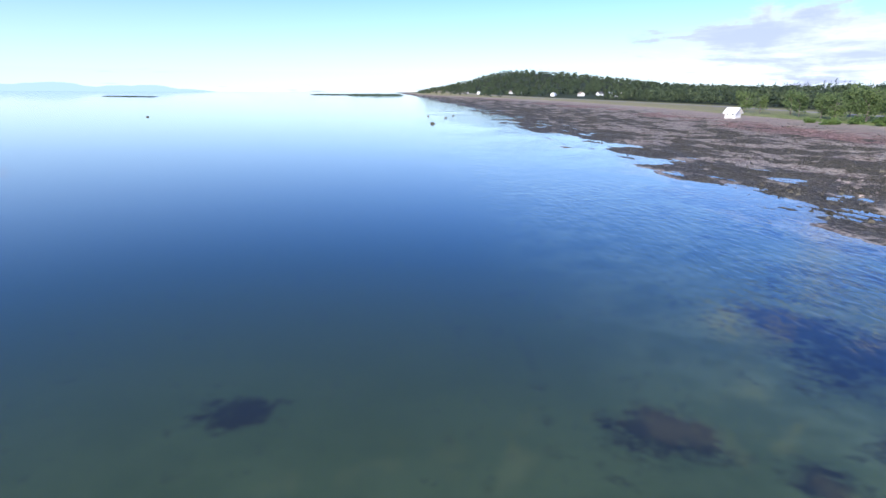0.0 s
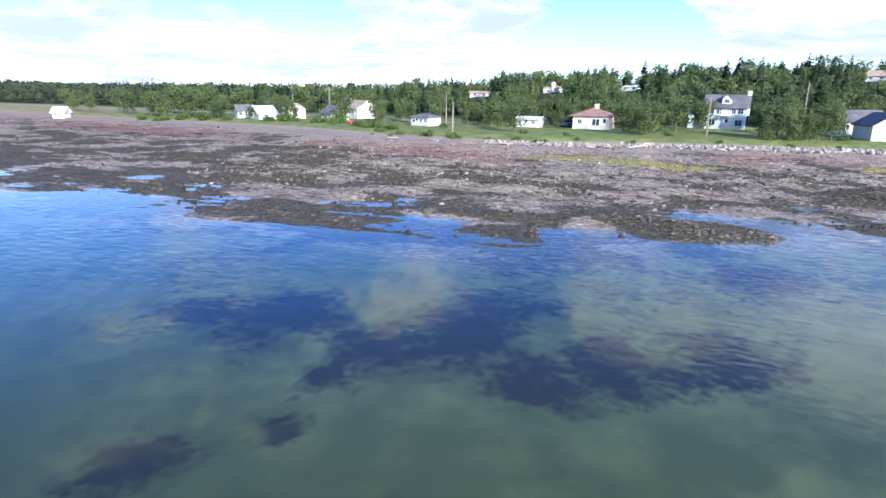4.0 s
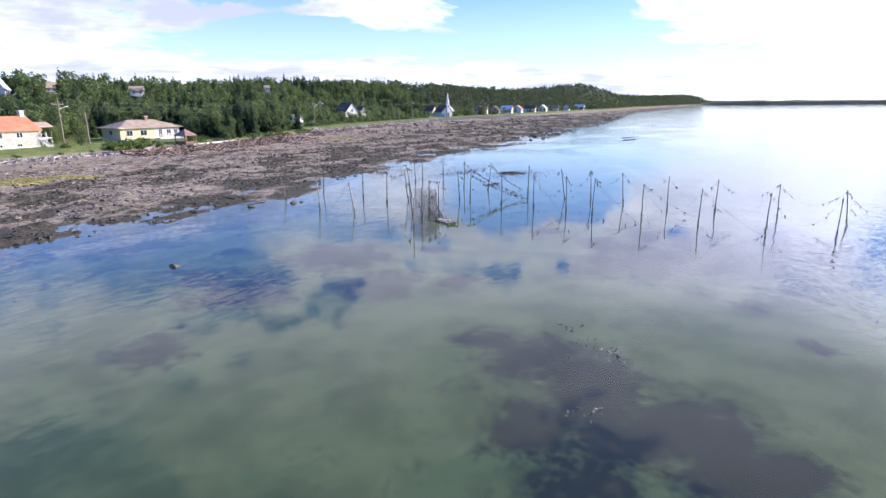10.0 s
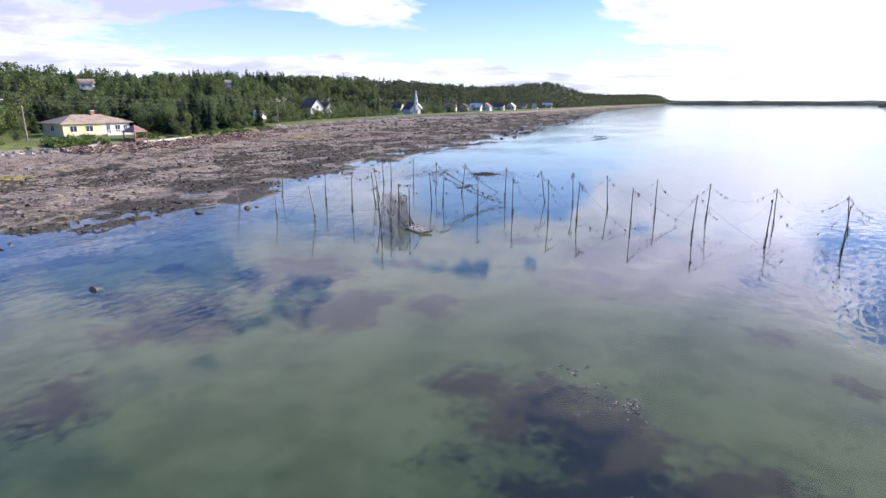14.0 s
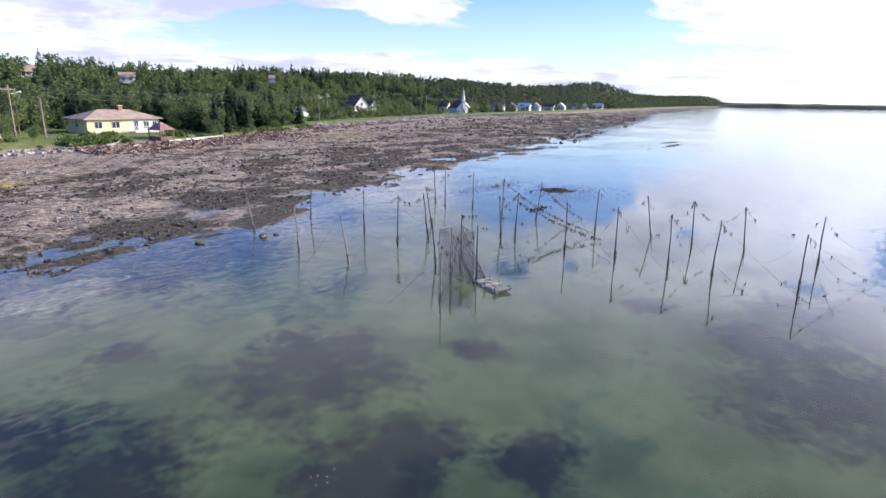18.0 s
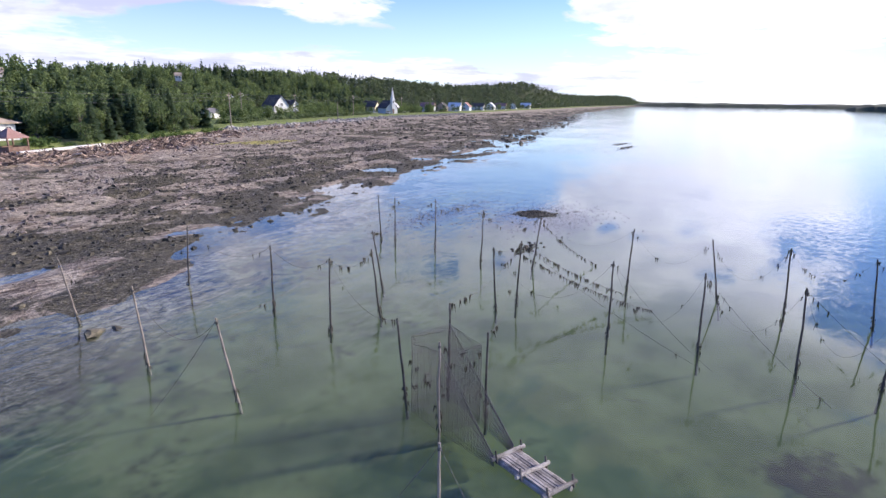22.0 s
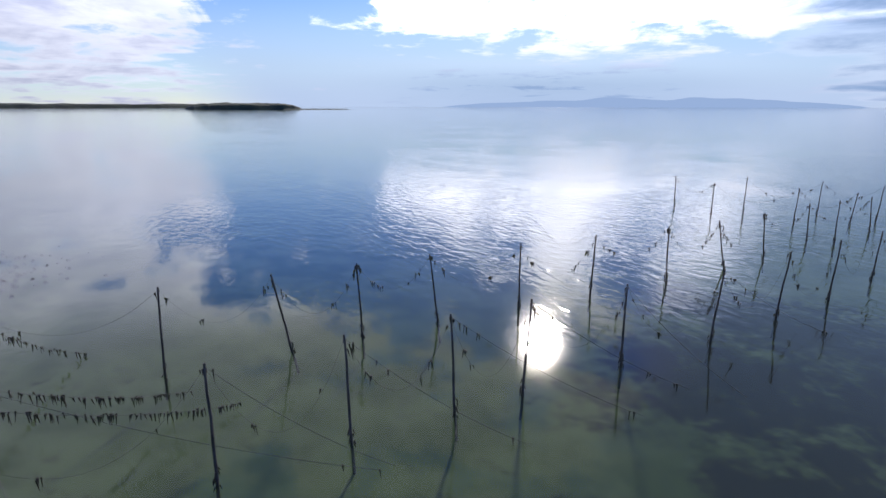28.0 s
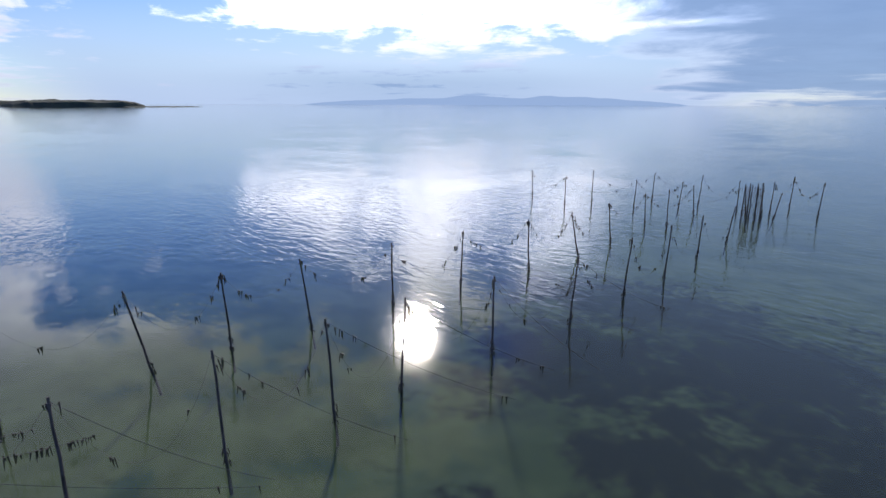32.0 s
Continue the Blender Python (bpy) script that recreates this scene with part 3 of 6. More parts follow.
BEDS.extend([(-15.6, 7.9, 2.0), (-23, 16.5, 2.5), (-18.9, 18, 3.6), (-13.5, 15, 1.8), (-17.6, -6, 1.4), (-13.1, 11.4, 0.9), (-10.7, 20, 4.0), (-10.2, 24.2, 3.0), (-3.6, 19.3, 1.5), (-0.3, 23.2, 2.8), (1.2, 34.4, 3.6),
             (-2.6, 38.4, 2.3), (10, 24.7, 2.4), (16.9, 32, 2.2), (17.5, 28, 3.2), (25.9, 29, 3.8), (22.5, 22.8, 2.9), (26.5, 19.7, 2.0), (17.3, 31, 2.4), (21.6, 35.1, 1.4), (31.7, 25.5, 1.2), (26.5, 43.3, 2.2),
             (32.2, 47, 5.6), (28.2, 44.3, 2.0), (20.3, 10, 3.0)])
BEDS.extend([(16.5, 5, 3.3), (19.1, 7.4, 3.4), (17, 0.8, 1.7), (32.3, 4.1, 1.3), (28.3, 0.9, 0.9), (42.2, 13.3, 1.8), (42.6, 21.6, 1.8), (42, 8, 8.0), (47, 12, 5.0), (37, 12.5, 5.0), (50, 5, 6.0), (40.9, 15.6, 3.4), (-24.4, 16.4, 2.0), (-13.2, 17.5, 3.0), (-6.4, 17.8, 2.4), (-4.6, 21.1, 2.3), (-2.3, 21.2, 1.9), (-12.1, 29.4, 2.4), (24.8, 23, 2.4), (18.5, 10.5, 2.8), (15.5, 7.6, 2.6), (13.5, 5.2, 2.0), (18.5, 3.3, 2.4), (16.2, 2, 2.2), (20.3, 13, 1.8)])
build_ground()
bm = bmesh.new()
bmesh.ops.create_grid(bm, x_segments=1, y_segments=1, size=4900)
tagged(part("water", bm, M_WATER), "calm shallow clear sea water, lightly rippled", "water", kind="structure")


# ---- trees ----
def spruce_arrays(h, r, n, seed, trunk=True):
    """A spruce: whorls of drooping branches, narrow and uneven."""
    g = np.random.RandomState(seed)
    t = np.sort(g.uniform(0.05, 1.0, n)) ** 0.9
    ang = g.uniform(0, 2 * np.pi, n)
    ln = r * (1.03 - t) ** 0.8 * g.uniform(0.55, 1.15, n) + 0.08
    z0 = h * t
    drop = ln * g.uniform(0.15, 0.5, n)
    wd = ln * g.uniform(0.28, 0.5, n) + 0.05
    ca, sa = np.cos(ang), np.sin(ang)
    rise = g.uniform(-0.1, 0.25, n) * ln
    a = np.stack((0 * t, 0 * t, z0), 1)
    mid = 0.6
    b = np.stack((ca * ln * mid - sa * wd, sa * ln * mid + ca * wd, z0 - drop * 0.55 + rise), 1)
    c = np.stack((ca * ln, sa * ln, z0 - drop), 1)
    d = np.stack((ca * ln * mid + sa * wd, sa * ln * mid - ca * wd, z0 - drop * 0.55 - rise), 1)
    v = np.stack((a, b, c, d), 1).reshape(-1, 3)
    return v, np.arange(4 * n).reshape(n, 4)


def broad_arrays(h, r, n, seed, size=0.14):
    """A broad-leaved crown: clumps of leaves on several uneven lobes."""
    g = np.random.RandomState(seed)
    lobes = 13
    lc = np.stack((g.uniform(-0.55, 0.55, lobes) * r, g.uniform(-0.55, 0.55, lobes) * r, h * g.uniform(0.24, 0.86, lobes)), 1)
    lr = r * g.uniform(0.38, 0.62, lobes)
    k = g.randint(0, lobes, n)
    d = g.normal(size=(n, 3))
    d /= np.linalg.norm(d, axis=1)[:, None]
    p = lc[k] + d * (lr[k] * g.uniform(0.55, 1.08, n))[:, None] * np.array((1, 1, 0.85))
    nn = d + g.normal(size=(n, 3)) * 0.6
    nn /= np.linalg.norm(nn, axis=1)[:, None]
    u = np.cross(nn, g.normal(size=(n, 3)))
    u /= np.linalg.norm(u, axis=1)[:, None]
    w_ = np.cross(nn, u)
    s = (r * size * g.uniform(0.7, 1.4, n))[:, None]
    bend = nn * s * 0.4
    v = np.stack((p - u * s - bend, p - w_ * s * 0.8, p + u * s - bend, p + w_ * s * 0.8), 1).reshape(-1, 3)
    return v, np.arange(4 * n).reshape(n, 4)


def join(items):
    """Many placed copies of vertex and face arrays in one: items of (verts, faces, x, y, z, scale, turn)."""
    V, F, base = [], [], 0
    for v, f, x, y, z, sc, a in items:
        c, s_ = math.cos(a) * sc, math.sin(a) * sc
        V.append(np.stack((v[:, 0] * c - v[:, 1] * s_ + x, v[:, 0] * s_ + v[:, 1] * c + y, v[:, 2] * sc + z), 1))
        F.append(f + base)
        base += len(v)
    return np.concatenate(V), np.concatenate(F)


# houses: name, x, y, half width that trees keep clear, base height when on the hill
CLEAR = [(-60, 108, 9), (-40, 114, 7), (-27.5, 115, 8), (-4, 133, 9), (16, 122, 7), (19, 113, 6), (32, 122, 9), (60, 127, 11), (59, 109, 4), (193, 209, 10), (146, 183, 6), (264, 203, 12), (285, 226, 8),
         (-117, 112, 8), (-105, 116, 8), (-91, 115, 8), (-118, 157, 8), (-177, 99, 8)]


VILLAGE = [(286, 232), (292, 222), (332, 224), (352, 226), (377, 231), (398, 234), (428, 240), (461, 246), (500, 256), (548, 266), (610, 280), (690, 297)]


def blocked(x, y, top):
    for hx, hy, r in CLEAR:
        if (x - hx) ** 2 + (y - hy) ** 2 < (r + 1.5) ** 2:
            return True
        dh = math.hypot(hx, hy)
        if dh < 160 and math.hypot(x, y) < dh and abs(math.atan2(x, y) - math.atan2(hx, hy)) < (r - 1.0) / dh:
            return True
    return any(math.hypot(x - hx, y - hy) < r + 3 for hx, hy, hz, r in HILL)


def headroom(x, y, z):
    """How high a tree may grow here without hiding a hill-top house."""
    room = 99.0
    for hx, hy, hz, r in HILL:
        dh, dt = math.hypot(hx, hy), math.hypot(x, y)
        if dt < dh + 2 and abs(math.atan2(x, y) - math.atan2(hx, hy)) < r / dh:
            room = min(room, 9.5 + (hz - 9.0) * dt / dh - z)
    return room


def forest_edge(x):
    if x < -60:
        return 52
    if x < 40:
        return 40
    if x < 70:
        return 34
    if x < 112:
        return 4.5
    return 36 if x < 640 else 9


FORMS_SPRUCE, FORMS_BROAD = ((9.0, 2.4), (8.0, 2.2), (9.6, 2.5), (6.8, 2.1), (8.4, 2.0)), ((8, 3.0), (7, 2.6), (9, 3.1), (6, 2.8))
SPRUCES = [spruce_arrays(h, r, 170, i) for i, (h, r) in enumerate(FORMS_SPRUCE)]
BROADS = [broad_arrays(h, r, 260, 40 + i, 0.12) for i, (h, r) in enumerate(FORMS_BROAD)]
NEAR_BROADS = [broad_arrays(h, r, 800, 40 + i, 0.075) for i, (h, r) in enumerate(FORMS_BROAD)]
NEAR_SPRUCES = [spruce_arrays(h, r, 260, i) for i, (h, r) in enumerate(FORMS_SPRUCE)]
FAR_SPRUCES = [spruce_arrays(9, 2.4, 36, 70 + i) for i in range(3)]
FAR_BROADS = [broad_arrays(7, 3.2, 70, 80 + i, 0.2) for i in range(3)]


def tree_thing(kind, arr, h, mat, label, i):
    e = new(kind)
    trunk = part("trunk", rod(bmesh.new(), (0, 0, -0.3), (0, 0, h * 0.8), h * 0.018 + 0.03, 0.03, 6, 3, 0.04), M_BARK, e)
    if kind == "broadleaf_tree":
        bm_ = bmesh.new()
        rr = random.Random(i)
        for k in range(5):
            a = rr.uniform(0, 6.3)
            z0 = h * rr.uniform(0.3, 0.55)
            rod(bm_, (0, 0, z0), (math.cos(a) * 1.4, math.sin(a) * 1.4, z0 + h * 0.22), 0.07, 0.025, 5, 2, 0.06, rr)
        part("limbs", bm_, M_BARK, e)
    crown = arrays("crown", *arr, mat)
    crown.parent = e
    return tagged(e, label, "tree", "trees along the shore")


near_sp = [tree_thing("spruce_tree", a, h, M_SPRUCE, "dark green spruce with drooping branches on the slope", i) for i, (a, h) in enumerate(zip(NEAR_SPRUCES, (9, 8, 9.6, 6.8, 8.4)))]
near_br = [tree_thing("broadleaf_tree", a, h, M_LEAF, "leafy green broad-leaved tree with uneven crown", i) for i, (a, h) in enumerate(zip(NEAR_BROADS, (8, 7, 9, 6)))]
spare = {id(t): t for t in near_sp + near_br}


def put_tree(src, x, y, sc, a):
    m = Matrix.Translation((x, y, height(x, y) - 0.1)) @ Matrix.Rotation(a, 4, "Z") @ Matrix.Diagonal((sc, sc, sc, 1))
    if id(src) in spare:
        spare.pop(id(src))
        src.matrix_basis = m
        return src
    return copy_thing(src, m @ Matrix.Diagonal((1 / src.scale[0], 1 / src.scale[1], 1 / src.scale[2], 1)))


rng = random.Random(11)
stand = {"sp": [], "br": [], "fsp": [], "fbr": []}
singles = 0
# (x from, x to, depth of the wood, spacing, far)
for x0, x1, depth, gap, far in ((-210, 62, 120, 4.3, False), (62, 118, 110, 3.5, False), (118, 330, 110, 4.4, False), (330, 760, 120, 7.0, True), (760, 1250, 220, 10.0, True), (1250, 2900, 320, 17.0, True), (-520, -210, 170, 7.0, True)):
    cand = []
    x = x0
    while x < x1:
        d = 0.0
        while d < depth:
            px, pd = x + rng.uniform(-0.5, 0.5) * gap * 1.3, max(0.0, d + rng.uniform(-0.5, 0.5) * gap)
            cand.append((px, pd, float(smooth_line(px, BANK)) + forest_edge(px) + pd))
            d += gap
        x += gap
    C = np.array(cand)
    zs, mixes = elevation(C[:, 0], C[:, 2])[0], fbm(C[:, 0], C[:, 2], 0.03, 2, 5)
    for (px, pd, y), z, mixing in zip(cand, zs, mixes):
        sp = rng.random() < 0.26 + 0.38 * float(mixing > 0.5)
        sc = rng.uniform(0.55, 1.08) * (0.8 if pd < 6 else 1.0) * (1.0 if sp else 0.97)
        if blocked(px, y, z + (9.5 if sp else 8.0) * sc):
            continue
        sc = min(sc, headroom(px, y, z) / (10.5 if sp else 8.5))
        if sc < 0.2:
            continue
        a = rng.uniform(0, 6.28)
        if not far and pd < 14 and -66 < px < 125 and singles < 230:
            singles += 1
            put_tree(rng.choice(near_sp if sp else near_br), px, y, sc, a)
            continue
        key = ("f" if far else "") + ("sp" if sp else "br")
        src = rng.choice({"sp": SPRUCES, "br": BROADS, "fsp": FAR_SPRUCES, "fbr": FAR_BROADS}[key])
        stand[key].append((src[0], src[1], px, y, z - 0.2, sc * ((1.9 if px > 1250 else 1.3) if far else 1.0), a))
HX, HY = np.random.uniform(-2100, -700, 3000), np.random.uniform(0, 700, 3000)
keep = HY > smooth_line(HX, BANK) + 14
HX, HY = HX[keep], HY[keep]
for i, (px, y, z) in enumerate(zip(HX, HY, elevation(HX, HY)[0])):
    src = FAR_SPRUCES[i % 3] if i % 2 else FAR_BROADS[i % 3]
    stand["fsp" if i % 2 else "fbr"].append((src[0], src[1], px, y, z - 0.5, rng.uniform(1.0, 1.7), i))
for i in range(420):
    px = rng.uniform(135, 720)
    y = float(smooth_line(px, BANK)) + rng.uniform(14, 36)
    sc = rng.uniform(0.25, 0.75)
    if not blocked(px, y, 0) and all(math.hypot(px - q[0], y - q[1]) > 7 for q in VILLAGE):
        src = rng.choice(BROADS if px < 330 else FAR_BROADS)
        stand["br" if px < 330 else "fbr"].append((src[0], src[1], px, y, height(px, y) - 0.2, sc, rng.uniform(0, 6.28)))
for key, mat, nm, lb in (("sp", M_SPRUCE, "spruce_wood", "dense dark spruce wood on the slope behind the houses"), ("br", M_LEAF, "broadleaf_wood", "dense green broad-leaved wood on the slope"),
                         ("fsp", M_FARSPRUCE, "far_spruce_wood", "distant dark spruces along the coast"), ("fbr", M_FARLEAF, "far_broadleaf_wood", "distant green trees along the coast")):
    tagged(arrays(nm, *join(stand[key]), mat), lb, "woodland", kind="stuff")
# single trees between the houses: x, y, scale
for x, y, sc in ((-38, 99, 0.75), (-15, 108, 0.95), (-18, 112, 0.9), (-12, 113, 1.05), (-9, 116, 0.95), (4, 109, 1.0), (7, 107, 0.9), (1.5, 111, 0.8), (9.5, 111, 0.85), (42, 126, 0.55), (47.2, 126.6, 0.45), (2.5, 105, 0.55), (5.5, 104, 0.6), (8, 105.5, 0.5), (-20, 106, 0.8), (-16, 104, 0.7), (-22, 122, 0.8), (70.3, 113.5, 0.55), (93.7, 127, 0.6), (23, 118, 0.45), (43, 117, 0.35),
                 (-100.5, 109, 0.85), (-86, 113, 0.8), (-122, 107, 0.8), (-126, 111, 1.0), (-113, 118, 0.9), (-73, 108, 0.55), (-48, 112, 0.9), (-53, 117, 0.8), (-33, 125, 0.9), (23.5, 125, 0.8), (-141, 105, 1.15), (-133, 107, 1.2), (-133, 114, 1.3), (-126, 119, 1.25), (-150, 108, 1.1), (-162, 110, 1.0), (-172, 114, 1.1), (-186, 113, 1.0), (-200, 116, 1.2), (-146, 118, 1.3), (-158, 122, 1.3), (-112, 108, 0.5), (-98, 109, 0.55), (-85, 108, 0.5), (-99, 124, 1.15), (-111, 126, 1.2), (-88, 127, 1.1), (-80, 118, 0.85), (-70, 116, 0.8), (-75, 112, 0.5), (-66, 121, 0.9), (-49, 118, 0.8), (-34, 113, 0.6), (9.5, 106.5, 0.6), (11.5, 109, 0.7), (12, 113, 0.75), (24, 125, 0.85), (25.5, 129, 0.95), (39, 128, 0.9), (41, 122.5, 0.6), (45, 131, 0.9), (50, 136, 1.0), (23, 119.5, 0.5), (39.5, 118, 0.4), (69, 125, 0.7), (71, 130, 0.9), (73.5, 121, 0.7), (75, 127, 0.9), (66, 137, 1.0), (-8, 124, 0.8), (3, 126, 0.9), (6, 119, 0.8), (-16, 120, 0.9), (-21, 128, 1.0), (-34, 120, 0.8), (-44, 106, 0.45), (-52, 108, 0.5), (-76, 122, 0.9), (-150, 118, 1.3), (-97, 126, 1.1)):
    put_tree(rng.choice(near_br), x, y, sc, rng.uniform(0, 6.28))


# ---- houses ----
def gable_roof(w_, d_, z, rise, over=0.45, thick=0.16):
    """Two thick slopes whose ridge runs along x."""
    bm_ = bmesh.new()
    for sg in (-1, 1):
        y0, y1 = sg * (d_ / 2 + over), 0.0
        k = rise / (d_ / 2)
        zz = (z - over * k, z + rise)
        vs = [bm_.verts.new((x_, y_, q + t_)) for x_ in (-w_ / 2 - over, w_ / 2 + over) for y_, q in ((y0, zz[0]), (y1, zz[1])) for t_ in (0, thick)]
        for f in ((0, 1, 3, 2), (4, 6, 7, 5), (0, 4, 5, 1), (2, 3, 7, 6), (1, 5, 7, 3), (0, 2, 6, 4)):
            bm_.faces.new([vs[j] for j in f])
    return bm_


def hip_roof(w_, d_, z, rise, over=0.5, thick=0.14):
    bm_ = bmesh.new()
    a, b = w_ / 2 + over, d_ / 2 + over
    r = max((w_ - d_) / 2, 0.05)
    low = [bm_.verts.new(p) for p in ((-a, -b, z), (a, -b, z), (a, b, z), (-a, b, z))]
    up_ = [bm_.verts.new(p) for p in ((-a, -b, z + thick), (a, -b, z + thick), (a, b, z + thick), (-a, b, z + thick))]
    rg = [bm_.verts.new(p) for p in ((-r, 0, z + rise), (r, 0, z + rise))]
    bm_.faces.new(low[::-1])
    for j in range(4):
        bm_.faces.new((low[j], low[(j + 1) % 4], up_[(j + 1) % 4], up_[j]))
    bm_.faces.new((up_[0], up_[1], rg[1], rg[0])), bm_.faces.new((up_[1], up_[2], rg[1])), bm_.faces.new((up_[2], up_[3], rg[0], rg[1])), bm_.faces.new((up_[3], up_[0], rg[0]))
    return bm_


def walls(w_, d_, h, gable=0.0):
    """Walls of one body, with gables under a ridge along x."""
    bm_ = bmesh.new()
    a, b = w_ / 2, d_ / 2
    lo = [bm_.verts.new(p) for p in ((-a, -b, -0.6), (a, -b, -0.6), (a, b, -0.6), (-a, b, -0.6))]
    hi = [bm_.verts.new(p) for p in ((-a, -b, h), (a, -b, h), (a, b, h), (-a, b, h))]
    bm_.faces.new((lo[0], lo[1], hi[1], hi[0])), bm_.faces.new((lo[2], lo[3], hi[3], hi[2]))
    if gable:
        r = [bm_.verts.new((-a, 0, h + gable)), bm_.verts.new((a, 0, h + gable))]
        bm_.faces.new((lo[1], lo[2], hi[2], r[1], hi[1])), bm_.faces.new((lo[3], lo[0], hi[0], r[0], hi[3]))
        bm_.faces.new((hi[0], hi[1], r[1], r[0])), bm_.faces.new((hi[2], hi[3], r[0], r[1]))
    else:
        bm_.faces.new((lo[1], lo[2], hi[2], hi[1])), bm_.faces.new((lo[3], lo[0], hi[0], hi[3]))
        bm_.faces.new(hi)
    bm_.faces.new(lo[::-1])
    return bm_


def window(parent, x, y, z, w_, h, side="front", frame_mat=None, name="window"):
    """A framed window set in a wall: pane, frame and sill. side tells which way it faces."""
    m = {"front": pose(x, y, z), "left": pose(x, y, z, 0, 0, -90), "right": pose(x, y, z, 0, 0, 90)}[side]
    bm_ = bmesh.new()
    t = 0.09
    for q in ((-w_ / 2, -w_ / 2 + t, 0, h), (w_ / 2 - t, w_ / 2, 0, h), (-w_ / 2 + t, w_ / 2 - t, 0, t), (-w_ / 2 + t, w_ / 2 - t, h - t, h), (-0.035, 0.035, t, h - t)):
        box(bm_, q[0], q[1], -0.07, 0.02, q[2], q[3])
    fr = part(name, bm_, frame_mat or M_WHITE, parent)
    fr.matrix_basis = m
    part("pane", boxed(-w_ / 2 + t, w_ / 2 - t, -0.02, 0.015, t, h - t), M_GLASS, fr)
    part("sill", boxed(-w_ / 2 - 0.08, w_ / 2 + 0.08, -0.14, 0.0, -0.08, 0.0), frame_mat or M_WHITE, fr)
    return fr


def door(parent, x, y, z, w_=0.95, h=2.05, mat=None):
    dr = part("door", boxed(-w_ / 2, w_ / 2, -0.06, 0.02, 0, h, bevel=0.01), mat or M_WHITE, parent)
    dr.matrix_basis = pose(x, y, z)
    part("door_pane", boxed(-w_ / 2 + 0.2, w_ / 2 - 0.2, -0.075, -0.05, h * 0.5, h - 0.25), M_GLASS, dr)
    part("door_handle", rod(bmesh.new(), (w_ / 2 - 0.12, -0.13, 1.0), (w_ / 2 - 0.12, -0.06, 1.0), 0.02, 0.02, 6), M_GREYROOF, dr)
    return dr


def house(name, label, x, y, turn, w_, d_, h, roof, rise, wall_mat, roof_mat, front=(), sides=(), chimney=None, z=None, dr=None, group="houses along the shore", over=0.5, size=1.0):
    e = new(name)
    e.matrix_basis = pose(x, y, height(x, y) if z is None else z, 0, 0, turn) @ Matrix.Diagonal((size, size, size, 1))
    part("wall", walls(w_, d_, h, rise if roof == "gable" else 0), wall_mat, e)
    part("roof", gable_roof(w_, d_, h + 0.02, rise, over) if roof == "gable" else hip_roof(w_, d_, h + 0.02, rise, over), roof_mat, e)
    part("foundation", boxed(-w_ / 2 - 0.04, w_ / 2 + 0.04, -d_ / 2 - 0.04, d_ / 2 + 0.04, -0.8, 0.25), M_CONCRETE, e)
    for wx, wz, ww, wh in front:
        window(e, wx, -d_ / 2 - 0.01, wz, ww, wh)
    for sd, wy, wz, ww, wh in sides:
        window(e, (-w_ / 2 - 0.01) if sd == "left" else (w_ / 2 + 0.01), wy, wz, ww, wh, sd)
    if dr is not None:
        door(e, dr, -d_ / 2 - 0.01, 0.25)
    if chimney:
        cx, cy, cz, cm = chimney
        ch = part("chimney", boxed(cx - 0.4, cx + 0.4, cy - 0.35, cy + 0.35, h * 0.6, cz, bevel=0.02), cm, e)
        part("chimney_cap", boxed(cx - 0.48, cx + 0.48, cy - 0.43, cy + 0.43, cz, cz + 0.12), M_CONCRETE, ch)
    return tagged(e, label, "house", group)


# yellow bungalow with its balcony
yb = house("bungalow", "pale yellow bungalow with a tan hipped roof on the lawn", 59.6, 128.8, 4, 15.2, 8.6, 2.5, "hip", 1.8, M_YELLOW, M_TANROOF,
           [(-5.4, 0.85, 1.6, 1.3), (-1.9, 0.85, 1.7, 1.3), (2.4, 0.3, 1.0, 1.9), (4.6, 0.6, 1.3, 1.5), (6.5, 0.6, 1.0, 1.5)], [("left", 0.0, 1.0, 1.4, 1.2)], (1.2, -0.4, 5.0, M_BRICK), over=0.8)
part("balcony_deck", boxed(1.2, 7.5, -6.1, -4.32, 0.05, 0.25, bevel=0.02), M_WHITE, yb)
for k in range(21):
    part("baluster", boxed(1.25 + k * 0.3, 1.31 + k * 0.3, -6.08, -6.02, 0.25, 1.1), M_WHITE, yb)
part("handrail", boxed(1.2, 7.5, -6.12, -6.0, 1.1, 1.18), M_WHITE, yb)
yb.matrix_basis = yb.matrix_basis @ Matrix.Diagonal((0.86, 0.86, 0.94, 1))
part("front_panel", boxed(1.0, 7.58, -4.322, -4.302, 0.25, 2.45), M_WHITE, yb, "white boarded front behind the balcony")
part("deck_skirt", boxed(1.2, 7.5, -6.08, -6.0, -0.9, 0.05), M_WHITE, yb)

# orange-roofed house with its outside stair
oh = house("orange_roof_house", "grey stone house with an orange gabled roof", 32.2, 121.6, 14, 8.4, 7.4, 3.1, "gable", 2.1, M_STONEWALL, M_ORANGE,
           [(-2.2, 1.7, 1.1, 1.0), (1.0, 1.7, 1.1, 1.0), (-2.4, 0.2, 1.0, 0.6), (0.8, 0.2, 0.9, 0.6)], [("left", -1.0, 1.4, 1.0, 1.1)], (4.0, 0.0, 6.2, M_STONEWALL))
part("porch", boxed(4.3, 7.2, -2.6, 0.6, 1.3, 1.5, bevel=0.02), M_WHITE, oh)
for k in range(4):
    part("porch_post", boxed(4.4 + k * 0.88, 4.52 + k * 0.88, -2.58, -2.46, -0.8, 2.5), M_WHITE, oh)
